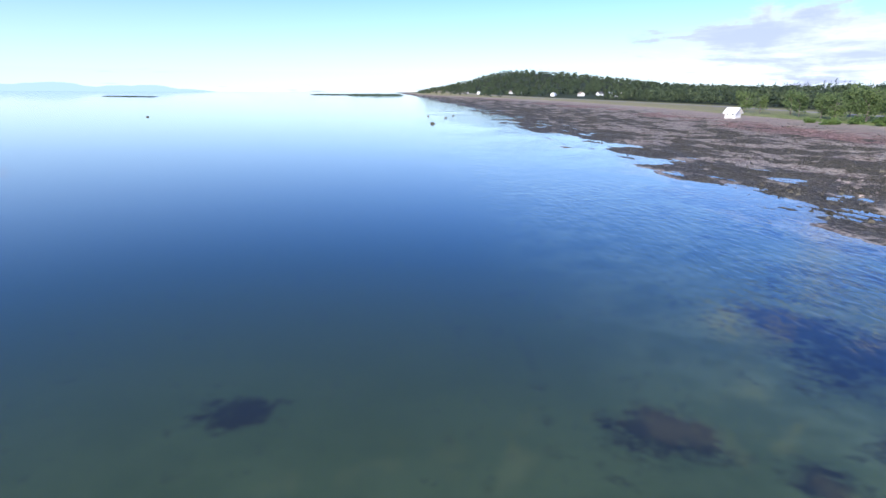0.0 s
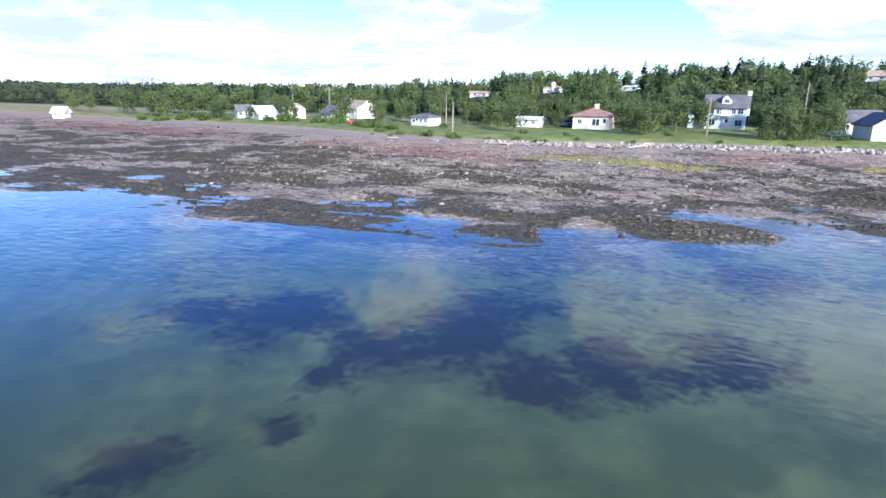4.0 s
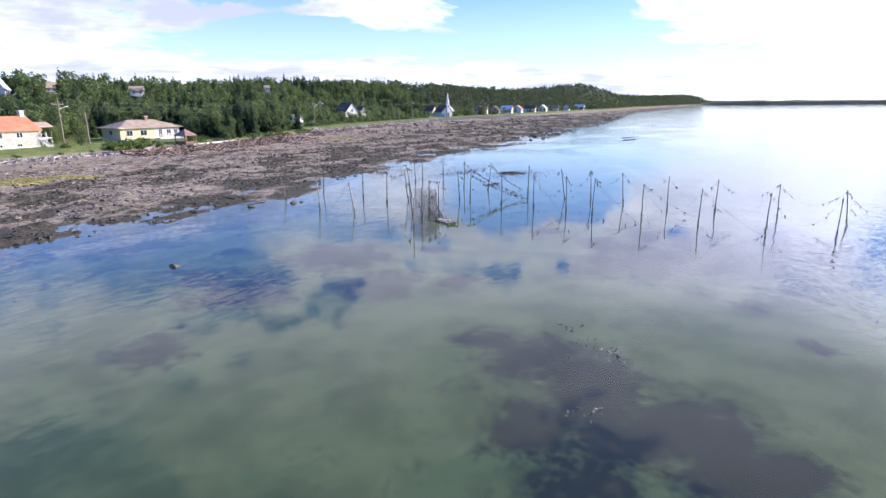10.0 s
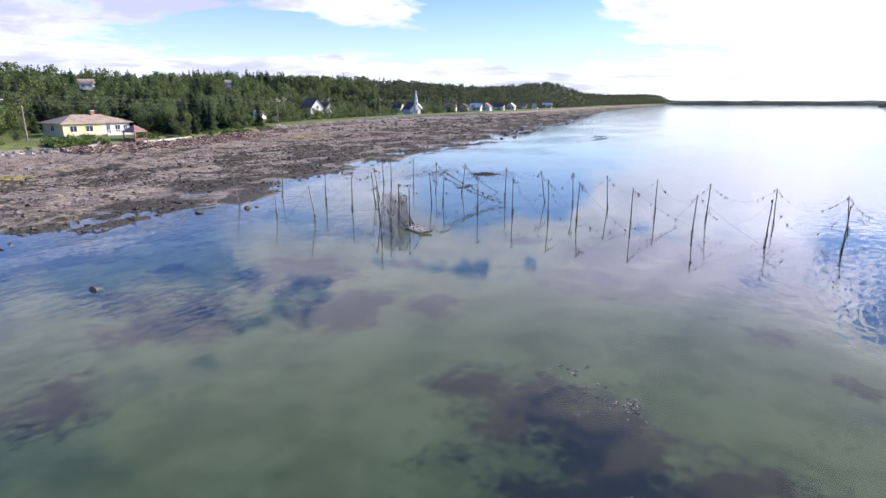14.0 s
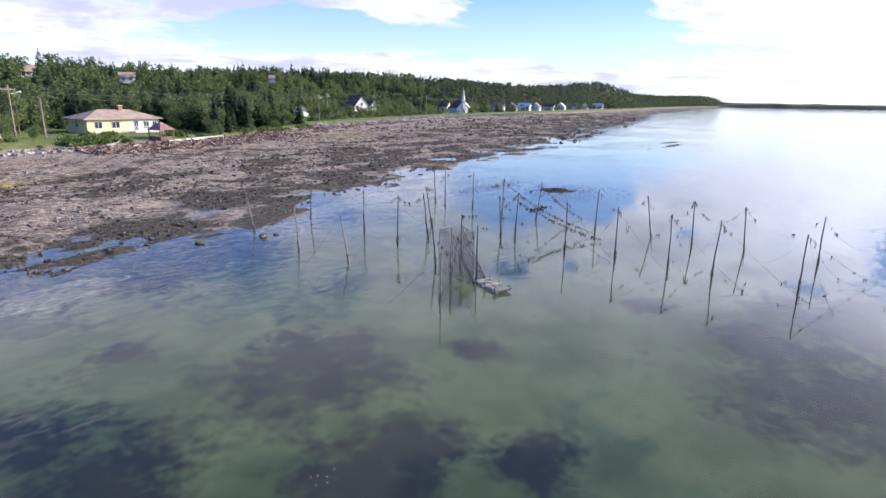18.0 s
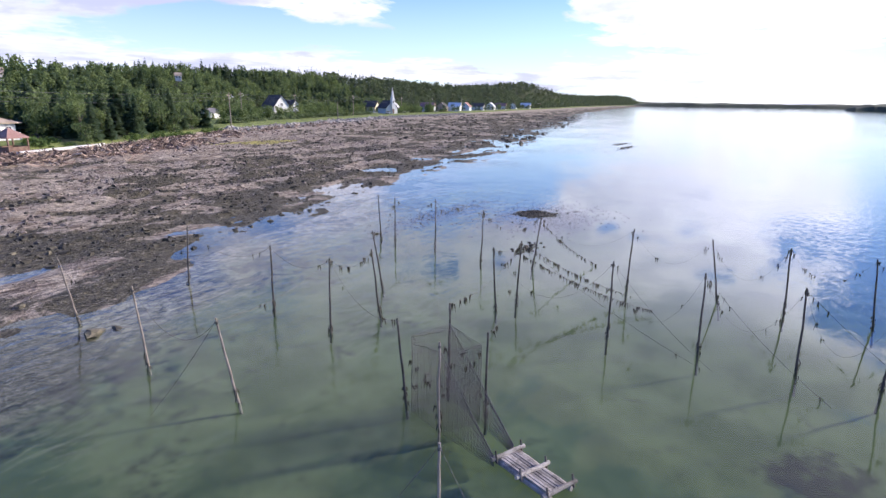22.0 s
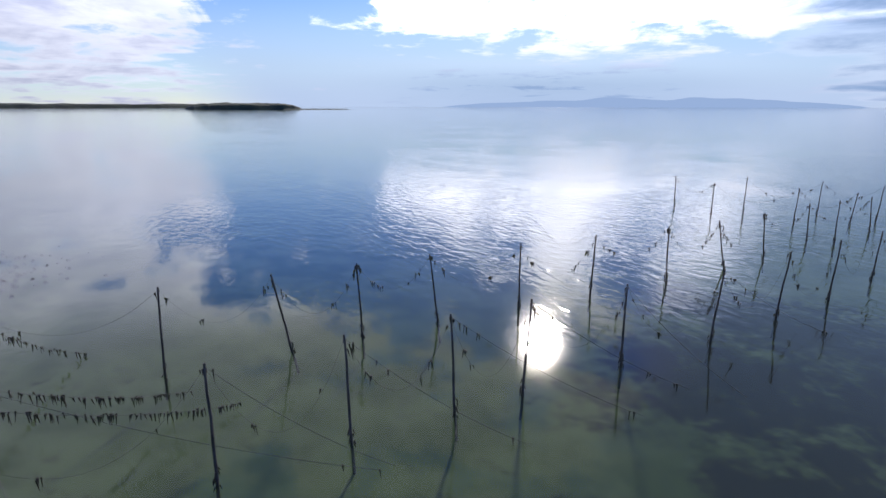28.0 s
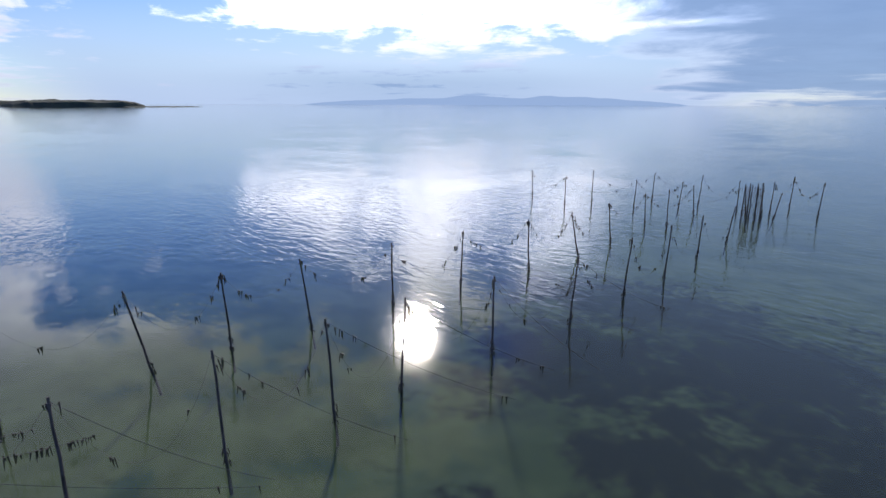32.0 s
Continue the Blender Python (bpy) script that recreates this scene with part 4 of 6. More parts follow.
for k in range(10):
    part("stair_tread", boxed(4.6, 5.7, -2.6 - 0.28 * (k + 1), -2.6 - 0.28 * k, 1.18 - 0.16 * k, 1.30 - 0.16 * k), M_WHITE, oh)
bm = bmesh.new()
for xx in (4.55, 5.75):
    rod(bm, (xx, -2.6, 2.3), (xx, -5.4, 0.7), 0.04, 0.04, 5)
part("stair_rail", bm, M_WHITE, oh)
part("porch_roof", gable_roof(3.0, 3.2, 3.4, 0.7, 0.2), M_TANROOF, oh).matrix_basis = pose(5.8, -1.0, 0)
part("porch_wall", boxed(4.4, 7.1, 0.2, 0.5, 1.5, 3.5), M_WHITE, oh)

# white garage
gr = house("garage", "small white garage with a grey gabled roof at the bank", 18.6, 113.6, 105, 6.6, 5.4, 2.35, "gable", 1.75, M_WHITE, M_GREYROOF, [], [("left", 0.3, 1.0, 0.8, 0.9)], over=0.35)
window(gr, -3.31, -0.2, 1.0, 0.8, 0.9, "left")
house("grey_roof_house", "white house with a low grey roof behind the garage", 16.0, 124.5, 12, 7.5, 6.5, 2.6, "gable", 1.6, M_WHITE, M_GREYROOF, [(-2.0, 0.9, 1.2, 1.1), (1.6, 0.9, 1.2, 1.1)], dr=0.0)

# blue two-storey house with dormer
bh = house("blue_house", "pale blue two-storey house with a dark gabled roof", -4.6, 134.0, 0, 7.6, 7.0, 4.4, "gable", 2.2, M_BLUEWALL, M_GREYROOF,
           [(-2.6, 2.9, 1.1, 1.2), (-1.2, 2.9, 0.9, 1.2), (1.4, 2.9, 0.9, 1.2), (2.7, 2.9, 1.1, 1.2), (-2.4, 0.6, 1.4, 1.3), (2.5, 0.6, 1.4, 1.3)], [], (3.9, 0.0, 7.4, M_WHITE), dr=0.3)
part("dormer_wall", walls(1.9, 1.8, 1.1, 0.8), M_WHITE, bh).matrix_basis = pose(0, -2.0, 4.9, 0, 0, 90)
part("dormer_roof", gable_roof(1.9, 1.8, 1.12, 0.8, 0.2, 0.1), M_GREYROOF, bh).matrix_basis = pose(0, -2.0, 4.9, 0, 0, 90)
window(bh, 0, -2.96, 5.1, 0.9, 0.8)
part("balcony_floor", boxed(-1.2, 1.2, -4.9, -3.52, 2.6, 2.75), M_WHITE, bh)
for xx in (-1.15, 1.05):
    part("porch_post", boxed(xx, xx + 0.12, -4.85, -4.73, -0.6, 3.6), M_WHITE, bh)
part("balcony_rail", boxed(-1.2, 1.2, -4.88, -4.82, 3.45, 3.6), M_WHITE, bh)
wing = part("wing_wall", walls(3.2, 5.0, 3.0, 1.5), M_BLUEWALL, bh)
wing.matrix_basis = pose(-5.4, 0.6, 0)
part("wing_roof", gable_roof(3.2, 5.0, 3.02, 1.5, 0.3), M_GREYROOF, bh).matrix_basis = pose(-5.4, 0.6, 0)
window(bh, -5.4, -1.92, 0.8, 1.0, 1.2)

# pink cottage, white cottages
house("pink_cottage", "small pale pink cottage with a red-brown hipped roof", -27.8, 117.0, 4, 7.2, 6.4, 2.5, "hip", 1.5, M_PINKWALL, M_REDROOF, [(-2.2, 1.0, 0.9, 1.0), (0.9, 0.7, 1.5, 1.4)], [("left", 0.0, 1.0, 1.0, 1.0)],
      (0.4, 0.2, 4.7, M_PINKWALL), dr=2.5)
house("white_cottage", "low white cottage with a blue-grey roof on the lawn", -61.0, 107.5, -14, 6.8, 5.2, 2.3, "hip", 1.1, M_WHITE, M_GREYROOF, [(-2.3, 0.9, 1.1, 1.0), (0.6, 0.9, 1.1, 1.0), (2.3, 0.9, 1.1, 1.0)], dr=-1.0, size=0.74)
house("white_cabin", "long low white cabin half hidden by a tree", -40.5, 115.0, -5, 7.0, 3.6, 2.2, "gable", 0.6, M_WHITE, M_CONCRETE, [(-2.2, 0.9, 1.0, 0.8), (1.8, 0.9, 1.0, 0.8)], dr=-0.4, size=0.74)
house("white_cottage", "white cottage with a grey gabled roof by the lawn", -91.5, 116.0, -24, 7.0, 5.5, 2.4, "gable", 1.8, M_WHITE, M_GREYROOF, [(-2.4, 0.9, 1.2, 1.1), (2.2, 0.9, 1.2, 1.1)], [("right", 0, 1.0, 1.2, 1.2)], dr=0.0, size=0.82)
house("white_cottage", "tall white cottage with a brown roof near the beach", -106.0, 117.5, -28, 5.6, 5.5, 3.0, "gable", 1.6, M_WHITE, M_TANROOF, [(-1.8, 0.9, 1.0, 1.1), (1.8, 0.9, 1.0, 1.1)], dr=0.0, size=0.82)
house("white_cottage", "white gabled cottage partly behind trees", -118.0, 112.0, 60, 5.2, 4.5, 2.4, "gable", 1.6, M_WHITE, M_GREYROOF, [(-1.8, 0.9, 1.0, 1.1), (1.8, 0.9, 1.0, 1.1)], dr=0.0, size=0.82)
house("brown_cabin", "brown cabin on rising ground behind the white cottages", -119.0, 157.0, -30, 7.0, 6.0, 2.6, "gable", 1.6, M_TANROOF, M_TANROOF, [(-1.8, 0.9, 1.2, 1.1), (1.8, 0.9, 1.2, 1.1)])
house("white_boathouse", "white gabled boathouse alone on the beach top", -176.0, 98.5, 30, 3.4, 3.0, 1.7, "gable", 1.3, M_WHITE, M_WHITE, [(-0.9, 0.7, 0.6, 0.7), (0.9, 0.7, 0.6, 0.7)], z=1.9)
house("white_cottage", "broad low white cottage with a wide gable facing the beach", -110.5, 111.0, 62, 5.0, 8.5, 1.6, "gable", 1.9, M_WHITE, M_WHITE, [], [("left", -1.6, 0.6, 1.2, 0.9), ("left", 1.6, 0.6, 1.2, 0.9)], size=0.9)
house("tan_roof_house", "white house with a tan gabled roof behind the cottages", -92.0, 127.0, -24, 8.0, 6.0, 2.8, "gable", 1.7, M_WHITE, M_TANROOF, [(-2.2, 0.9, 1.2, 1.1), (2.2, 0.9, 1.2, 1.1)], dr=0.0)
# houses beyond the spruce wood
house("white_gabled_house", "white house with steep gables behind clipped hedges", 193.0, 207.0, 80, 8.5, 7.0, 3.8, "gable", 4.0, M_WHITE, M_DARKROOF, [], [("left", -1.5, 0.8, 1.2, 1.3), ("left", 1.5, 0.8, 1.2, 1.3), ("left", 0, 3.6, 1.2, 1.3)])
house("white_gabled_house", "lower white gable beside the steep-roofed house", 200.5, 206.0, 80, 6.0, 5.0, 3.2, "gable", 2.8, M_WHITE, M_DARKROOF, [], [("left", 0, 0.8, 1.4, 1.4)])
house("white_cabin", "small white cabin among dark spruces", 149.0, 190.0, 20, 5.0, 4.0, 2.0, "gable", 1.1, M_WHITE, M_GREYROOF, [(-1.6, 0.9, 1.2, 1.0), (1.6, 0.9, 1.2, 1.0)])
for k, (hx, hy, hw, hr, mat) in enumerate(((286, 232, 7, 3.0, M_YELLOW), (292, 222, 6, 2.6, M_WHITE), (332, 224, 8, 2.4, M_WHITE), (352, 226, 7, 2.6, M_TANROOF), (377, 231, 8, 2.5, M_WHITE), (398, 234, 7, 2.8, M_BLUEWALL), (428, 240, 9, 2.2, M_WHITE),
                                           (461, 246, 8, 2.6, M_WHITE), (500, 256, 9, 2.4, M_WHITE), (548, 266, 8, 2.6, M_WHITE), (610, 280, 10, 2.6, M_WHITE), (690, 297, 10, 2.6, M_WHITE))):
    house("village_house", "small %s house in the village by the shore" % {M_YELLOW: "yellow", M_WHITE: "white", M_TANROOF: "brown", M_BLUEWALL: "pale blue"}[mat], hx, hy, (105, 15)[k % 2] + k % 5, hw, 6.5, 3.0, "gable", hr, mat, (M_DARKROOF, M_WHITE, M_REDROOF)[k % 3],
          [(-1.8, 0.9, 1.2, 1.2), (1.8, 0.9, 1.2, 1.2)], [("left", 0, 0.9, 1.3, 1.3)], group="village houses")
# cottages at the foot of the headland
for k, (hx, hy) in enumerate(((-1010, 92), (-930, 105), (-880, 147), (-800, 150), (-700, 168), (-660, 190), (-640, 205), (-615, 207), (-590, 209), (-560, 212))):
    house("far_cottage", "small white cottage far off at the foot of the headland", hx, max(hy, float(smooth_line(hx, BANK)) + 10), -70 + 37 * (k % 3), (8, 10, 13)[k % 3], 7, 3.4, "gable", 2.6, M_WHITE, (M_GREYROOF, M_WHITE, M_TANROOF)[k % 3], [(-1.8, 0.9, 1.2, 1.2), (1.8, 0.9, 1.2, 1.2)], group="far cottages", size=0.72)
# chapel with its spire
cp = house("chapel", "white wooden chapel with dark roof and slender pointed spire", 268.0, 207.0, 66, 9, 6.5, 3.0, "gable", 3.4, M_WHITE, M_DARKROOF, [(-2.8, 1.0, 0.8, 1.6), (0, 1.0, 0.8, 1.6), (2.8, 1.0, 0.8, 1.6)], group="village houses")
part("tower", boxed(-6.0, -4.4, -0.8, 0.8, -0.6, 7.0, bevel=0.05), M_WHITE, cp)
bm = bmesh.new()
bmesh.ops.create_cone(bm, segments=8, radius1=1.0, radius2=0.04, depth=6.0, cap_ends=True, matrix=Matrix.Translation((-5.2, 0, 10.0)))
part("spire", bm, M_WHITE, cp)
part("tower_door", boxed(-6.08, -5.98, -0.5, 0.5, 0.1, 2.3), M_DARKWOOD, cp)
part("belfry_opening", boxed(-6.06, -5.98, -0.3, 0.3, 5.0, 6.3), M_GREYROOF, cp)

# houses on the hill top
hill_kinds = (("long low white bungalow among trees on the hill", 8.5, 5, 1.9, "gable", 0.7), ("white house with a turret on the hill ledge", 8.5, 6, 2.4, "hip", 1.2), ("white caravan-like cabin on the hill ledge", 6.5, 3.5, 1.9, "hip", 0.6),
              ("pale house with grey roof above the trees", 7.5, 6, 2.4, "gable", 2.2), ("steep white A-shaped house rising above the trees", 6.5, 7, 2.4, "gable", 5.6), ("small white hilltop house with round dormer", 4.5, 5, 2.4, "gable", 2.2),
              ("white hilltop house behind tree tops", 6, 5, 2.4, "gable", 1.8), ("tiny white house among tree tops", 3.2, 4, 2.2, "gable", 1.5))
for k, ((hx, hy, hz, r), (lb, hw, hd, hh, rf, rs)) in enumerate(zip(HILL, hill_kinds)):
    tr_ = -math.degrees(math.atan2(hx, hy)) + (75 if k == 4 else 0)
    hs = house("hill_house", lb, hx, hy, tr_, hw, hd, hh, rf, rs, M_WHITE, M_TANROOF if k == 3 else M_WHITE if k in (2, 4) else M_TANROOF, [(-hw * 0.25, 0.8, 1.1, 1.0), (hw * 0.25, 0.8, 1.1, 1.0)],
               [("left", 0, 0.9, 1.3, 1.2)], z=hz, group="houses on the hill", size=0.72 if k > 2 else 0.9)
    part("plinth", boxed(-hw / 2, hw / 2, -hd / 2, hd / 2, -1.5, -0.55), M_STONEWALL, hs)
    if k == 1:
        part("turret", boxed(-0.9, 0.9, -3.4, -1.6, 0.0, 4.2, bevel=0.05), M_WHITE, hs)
        part("turret_roof", hip_roof(1.8, 1.8, 4.2, 1.0, 0.2), M_WHITE, hs).matrix_basis = pose(0, -2.5, 0)

# gazebo and white sea wall
gz = new("gazebo")
gz.matrix_basis = pose(59.2, 110.0, height(59.2, 110.0) - 0.1, 0, 0, 15)
part("roof", hip_roof(2.5, 2.5, 2.0, 1.3, 0.2), M_REDROOF, gz)
for xx in (-1.3, 1.3):
    for yy in (-1.3, 1.3):
        part("post", boxed(xx - 0.08, xx + 0.08, yy - 0.08, yy + 0.08, -0.5, 2.0), M_DARKWOOD, gz)
for q in ((-1.3, 1.3, -1.34, -1.28), (-1.34, -1.28, -1.3, 1.3), (1.28, 1.34, -1.3, 1.3), (-1.3, 1.3, 1.28, 1.34)):
    part("panel", boxed(*q, -0.3, 0.95), M_DARKWOOD, gz)
tagged(gz, "brown wooden gazebo with a peaked shingle roof on the sea wall", "gazebo")
sw = part("sea_wall", boxed(-8.0, 8.0, -0.25, 0.25, -1.2, 0.75, bevel=0.04), M_CONCRETE)
sw.matrix_basis = pose(65.5, 109.8, 1.9, 0, 0, 26)
tagged(sw, "low white concrete sea wall at the top of the beach", "wall", kind="structure")


# ---- parked cars ----
def car(x, y, turn, paint, label):
    e = new("car")
    e.matrix_basis = pose(x, y, height(x, y), 0, 0, turn)
    prof = [(-2.1, 0.35), (-2.15, 0.75), (-1.6, 0.9), (-0.85, 0.95), (1.75, 0.98), (2.1, 0.85), (2.12, 0.4), (1.9, 0.25), (-1.9, 0.25)]
    cab = [(-0.95, 0.93), (-0.25, 1.42), (1.05, 1.45), (1.75, 0.96)]
    for nm, pr, hw, mat in (("body", prof, 0.84, paint), ("cabin", cab, 0.70, M_GLASS)):
        bm_ = bmesh.new()
        lo = [bm_.verts.new((px, -hw, pz)) for px, pz in pr]
        hi = [bm_.verts.new((px, hw, pz)) for px, pz in pr]
        bm_.faces.new(lo), bm_.faces.new(hi[::-1])
        for j in range(len(pr)):
            k = (j + 1) % len(pr)
            bm_.faces.new((lo[j], hi[j], hi[k], lo[k]))
        bmesh.ops.recalc_face_normals(bm_, faces=bm_.faces)
        bmesh.ops.bevel(bm_, geom=bm_.edges[:], offset=0.04, segments=1, affect="EDGES")
        part(nm, bm_, mat, e)
    part("car_roof", boxed(-0.28, 1.08, -0.66, 0.66, 1.42, 1.48, bevel=0.02), paint, e)
    for wx in (-1.3, 1.3):
        for wy in (-0.8, 0.8):
            wh = part("wheel", rod(bmesh.new(), (wx, wy - 0.1, 0.31), (wx, wy + 0.1, 0.31), 0.31, 0.31, 14), M_TYRE, e)
            part("rim", rod(bmesh.new(), (wx, wy - 0.11, 0.31), (wx, wy + 0.11, 0.31), 0.17, 0.17, 10), M_CARPAINT, wh)
    for wy in (-0.6, 0.6):
        part("headlight", boxed(-2.17, -2.08, wy - 0.16, wy + 0.16, 0.6, 0.74, bevel=0.02), M_GLASS, e)
        part("tail_light", boxed(2.07, 2.14, wy - 0.14, wy + 0.14, 0.6, 0.78, bevel=0.02), M_RED, e)
    return tagged(e, label, "car", "parked cars")


# ride-on mower
mw = new("lawn_tractor")
mw.matrix_basis = pose(-77.0, 103.5, height(-77.0, 103.5), 0, 0, 25)
part("hood", boxed(-1.0, -0.1, -0.3, 0.3, 0.3, 0.85, bevel=0.08), M_RED, mw)
part("chassis", boxed(-0.9, 0.8, -0.35, 0.35, 0.22, 0.36, bevel=0.03), M_RED, mw)
part("fender", boxed(0.2, 0.9, -0.5, 0.5, 0.55, 0.66, bevel=0.04), M_RED, mw)
part("seat", boxed(0.3, 0.75, -0.24, 0.24, 0.66, 0.8, bevel=0.04), M_TYRE, mw)
part("seat_back", boxed(0.68, 0.8, -0.24, 0.24, 0.8, 1.15, bevel=0.04), M_TYRE, mw)
part("steering_column", rod(bmesh.new(), (-0.15, 0, 0.8), (0.1, 0, 1.05), 0.025, 0.025, 6), M_TYRE, mw)
for wx, wr in ((-0.75, 0.2), (0.55, 0.27)):
    for wy in (-0.44, 0.44):
        part("wheel", rod(bmesh.new(), (wx, wy - 0.09, wr), (wx, wy + 0.09, wr), wr, wr, 12), M_TYRE, mw)
tagged(mw, "small red ride-on mower standing on the lawn", "lawn tractor")
car(257.0, 198.5, 30, M_CARPAINT, "silver car parked on the grass beside the chapel")
car(-33.5, 119.0, 80, M_CARPAINT, "silver car parked beside the pink cottage")


# ---- hedges and bushes ----
def bush_thing(i, long_=False):
    v, f = broad_arrays(1.6, 1.5, 240, 300 + i)
    v = v * np.array((2.6, 0.75, 0.62) if long_ else (1.0, 1.0, 0.8))
    v[:, 2] = np.abs(v[:, 2] - 0.35)
    return arrays("hedge" if long_ else "bush", v, f, M_HEDGE if long_ else M_BUSH)


bushes, hedges = [bush_thing(i) for i in range(3)], [bush_thing(9 + i, True) for i in range(2)]
for k in bushes:
    tagged(k, "low rounded green bush at the edge of the bank", "bush", "bushes along the bank")
for k in hedges:
    tagged(k, "long clipped green hedge on the lawn", "hedge", "clipped hedges")
used = set()


def put_bush(src, x, y, sc, a):
    m = Matrix.Translation((x, y, height(x, y) - 0.08)) @ Matrix.Rotation(a, 4, "Z") @ Matrix.Diagonal((sc, sc, sc, 1))
    if src.name not in used:
        used.add(src.name)
        src.matrix_basis = m
    else:
        copy_thing(src, m @ Matrix.Diagonal((1 / src.scale[0],) * 3 + (1,)))


for i in range(120):
    x = rng.uniform(-64, 120)
    keep = rng.random()
    edge = float(smooth_line(x, BANK))
    if 72 < x < 112:
        put_bush(bushes[i % 3], x, edge + rng.uniform(0.5, 4.5), rng.uniform(0.5, 1.0), rng.uniform(0, 6))
    elif keep < 0.4:
        put_bush(bushes[i % 3], x, edge + rng.uniform(1.5, 4.0), rng.uniform(0.25, 0.5), rng.uniform(0, 6))
for x, y, sc in ((44.5, 107.6, 1.2), (47, 108, 1.4), (49.5, 108.3, 1.3), (52, 108.6, 1.1), (63.5, 113.4, 1.1), (46, 112, 1.0), (48.5, 112.6, 1.1), (51, 113, 1.0), (53, 113.5, 0.9), (64, 115.5, 1.0), (66.5, 116, 0.9), (55, 119.5, 0.8), (39, 113, 0.8), (28, 114.5, 0.6), (13, 108, 0.7), (3, 104, 0.9), (6, 104.5, 1.0), (-12, 104, 0.7), (-55, 104, 0.8),
                 (-35, 96, 0.7), (-27, 95, 0.6), (-131, 103, 1.6), (-127, 106, 1.3), (-122, 103, 1.2), (-115, 103, 0.9), (-101, 103.5, 1.3), (-97, 105, 1.7), (-86, 104, 1.5), (-83, 106, 1.8), (-72, 99, 1.2), (-67, 96, 1.3), (-64, 95, 1.1), (-60, 93, 1.0), (-70, 97.5, 1.0), (-137, 101, 1.5), (-145, 102, 1.3), (-45, 88, 0.8), (-50, 88, 0.9), (-56, 89, 0.7), (-88, 104, 0.9), (-80, 100, 0.7)):
    put_bush(bushes[rng.randrange(3)], x, y, sc, rng.uniform(0, 6))
for x, y, a in ((152, 178, 22), (163, 182, 22), (174, 186, 22), (186, 191, 22), (197, 195, 22), (208, 200, 22), (168, 190, 25), (182, 196, 25), (235, 207, 20), (250, 210, 20), (130, 156, 20), (140, 161, 20), (158, 169, 22), (171, 173, 22), (181, 177, 22), (192, 181, 22), (203, 185, 22), (214, 189, 20), (226, 193, 20), (240, 199, 15), (278, 207, 15), (300, 212, 12), (322, 216, 12), (345, 221, 12)):
    put_bush(hedges[rng.randrange(2)], x, y, 2.0, radians(a))

# ---- utility poles and wires ----
def utility_pole(x, y, h, arm=True, lamp=False, lean=0.0, label="tall weathered wooden utility pole with a cross arm", mat=None):
    e = new("utility_pole")
    e.matrix_basis = pose(x, y, height(x, y) - 0.3, lean, lean * 0.5, 20)
    part("pole", rod(bmesh.new(), (0, 0, 0), (0, 0, h + 0.3), 0.16, 0.11, 8, 3, 0.01), mat or M_POLE, e)
    if arm:
        part("cross_arm", boxed(-1.1, 1.1, -0.06, 0.06, h - 0.5, h - 0.36, bevel=0.01), M_POLE, e)
        for k in (-1.0, 0.0, 1.0):
            part("insulator", rod(bmesh.new(), (k, 0, h - 0.36), (k, 0, h - 0.18), 0.05, 0.04, 6), M_CONCRETE, e)
    if lamp:
        lp = part("lamp_arm", rod(bmesh.new(), (0, 0, h - 1.2), (1.6, 0, h - 0.8), 0.04, 0.03, 6), M_CONCRETE, e)
        part("lamp_head", boxed(1.4, 2.0, -0.12, 0.12, h - 0.85, h - 0.7, bevel=0.03), M_CONCRETE, lp)
    return tagged(e, label, "utility pole", "utility poles along the road")


POLES = [(-47, 92, 5.2, False, 3.0), (-58.5, 112, 6.5, False, 0), (-6.2, 103.5, 6.6, False, 0), (20.9, 111.5, 8.6, False, -2.0), (8.5, 124, 9.0, False, 0), (42.0, 122, 8.0, True, 0), (45.0, 118.5, 6.0, False, 0), (122, 146, 8.0, True, 0),
         (147, 172, 8.5, True, 0), (187, 190, 8.5, True, 0), (183, 165, 6.5, False, 0), (221, 190, 8.5, True, 0), (290, 214, 8.5, True, 0), (340, 226, 8.5, True, 0), (402, 240, 8.5, True, 0), (-97, 121, 8.0, True, 0), (-112, 124, 8.5, True, 0)]
for x, y, h, arm, ln in POLES:
    utility_pole(x, y, h, arm, arm and x > 40, ln, "tall weathered wooden utility pole by the road" if arm else "bare pale wooden pole near the shore")
for (xa, ya), (xb, yb_) in (((45, 124), (122, 146)), ((122, 146), (147, 172)), ((147, 172), (187, 190)), ((187, 190), (221, 190)), ((221, 190), (290, 214)), ((290, 214), (340, 226))):
    for k, dz in enumerate((7.9, 7.0, 6.3)):
        za, zb = height(xa, ya) + dz, height(xb, yb_) + dz
        bm = tube(bmesh.new(), [Vector((xa + (xb - xa) * j / 8, ya + (yb_ - ya) * j / 8, za + (zb - za) * j / 8 - 3.6 * j / 8 * (1 - j / 8))) for j in range(9)], 0.018, 4)
        tagged(part("power_line", bm, M_GREYROOF), "thin sagging power line between utility poles", "power line", "power lines")


# ---- the fishing weir ----
RIGID = "weathered wooden stake of the fishing weir standing in the water"
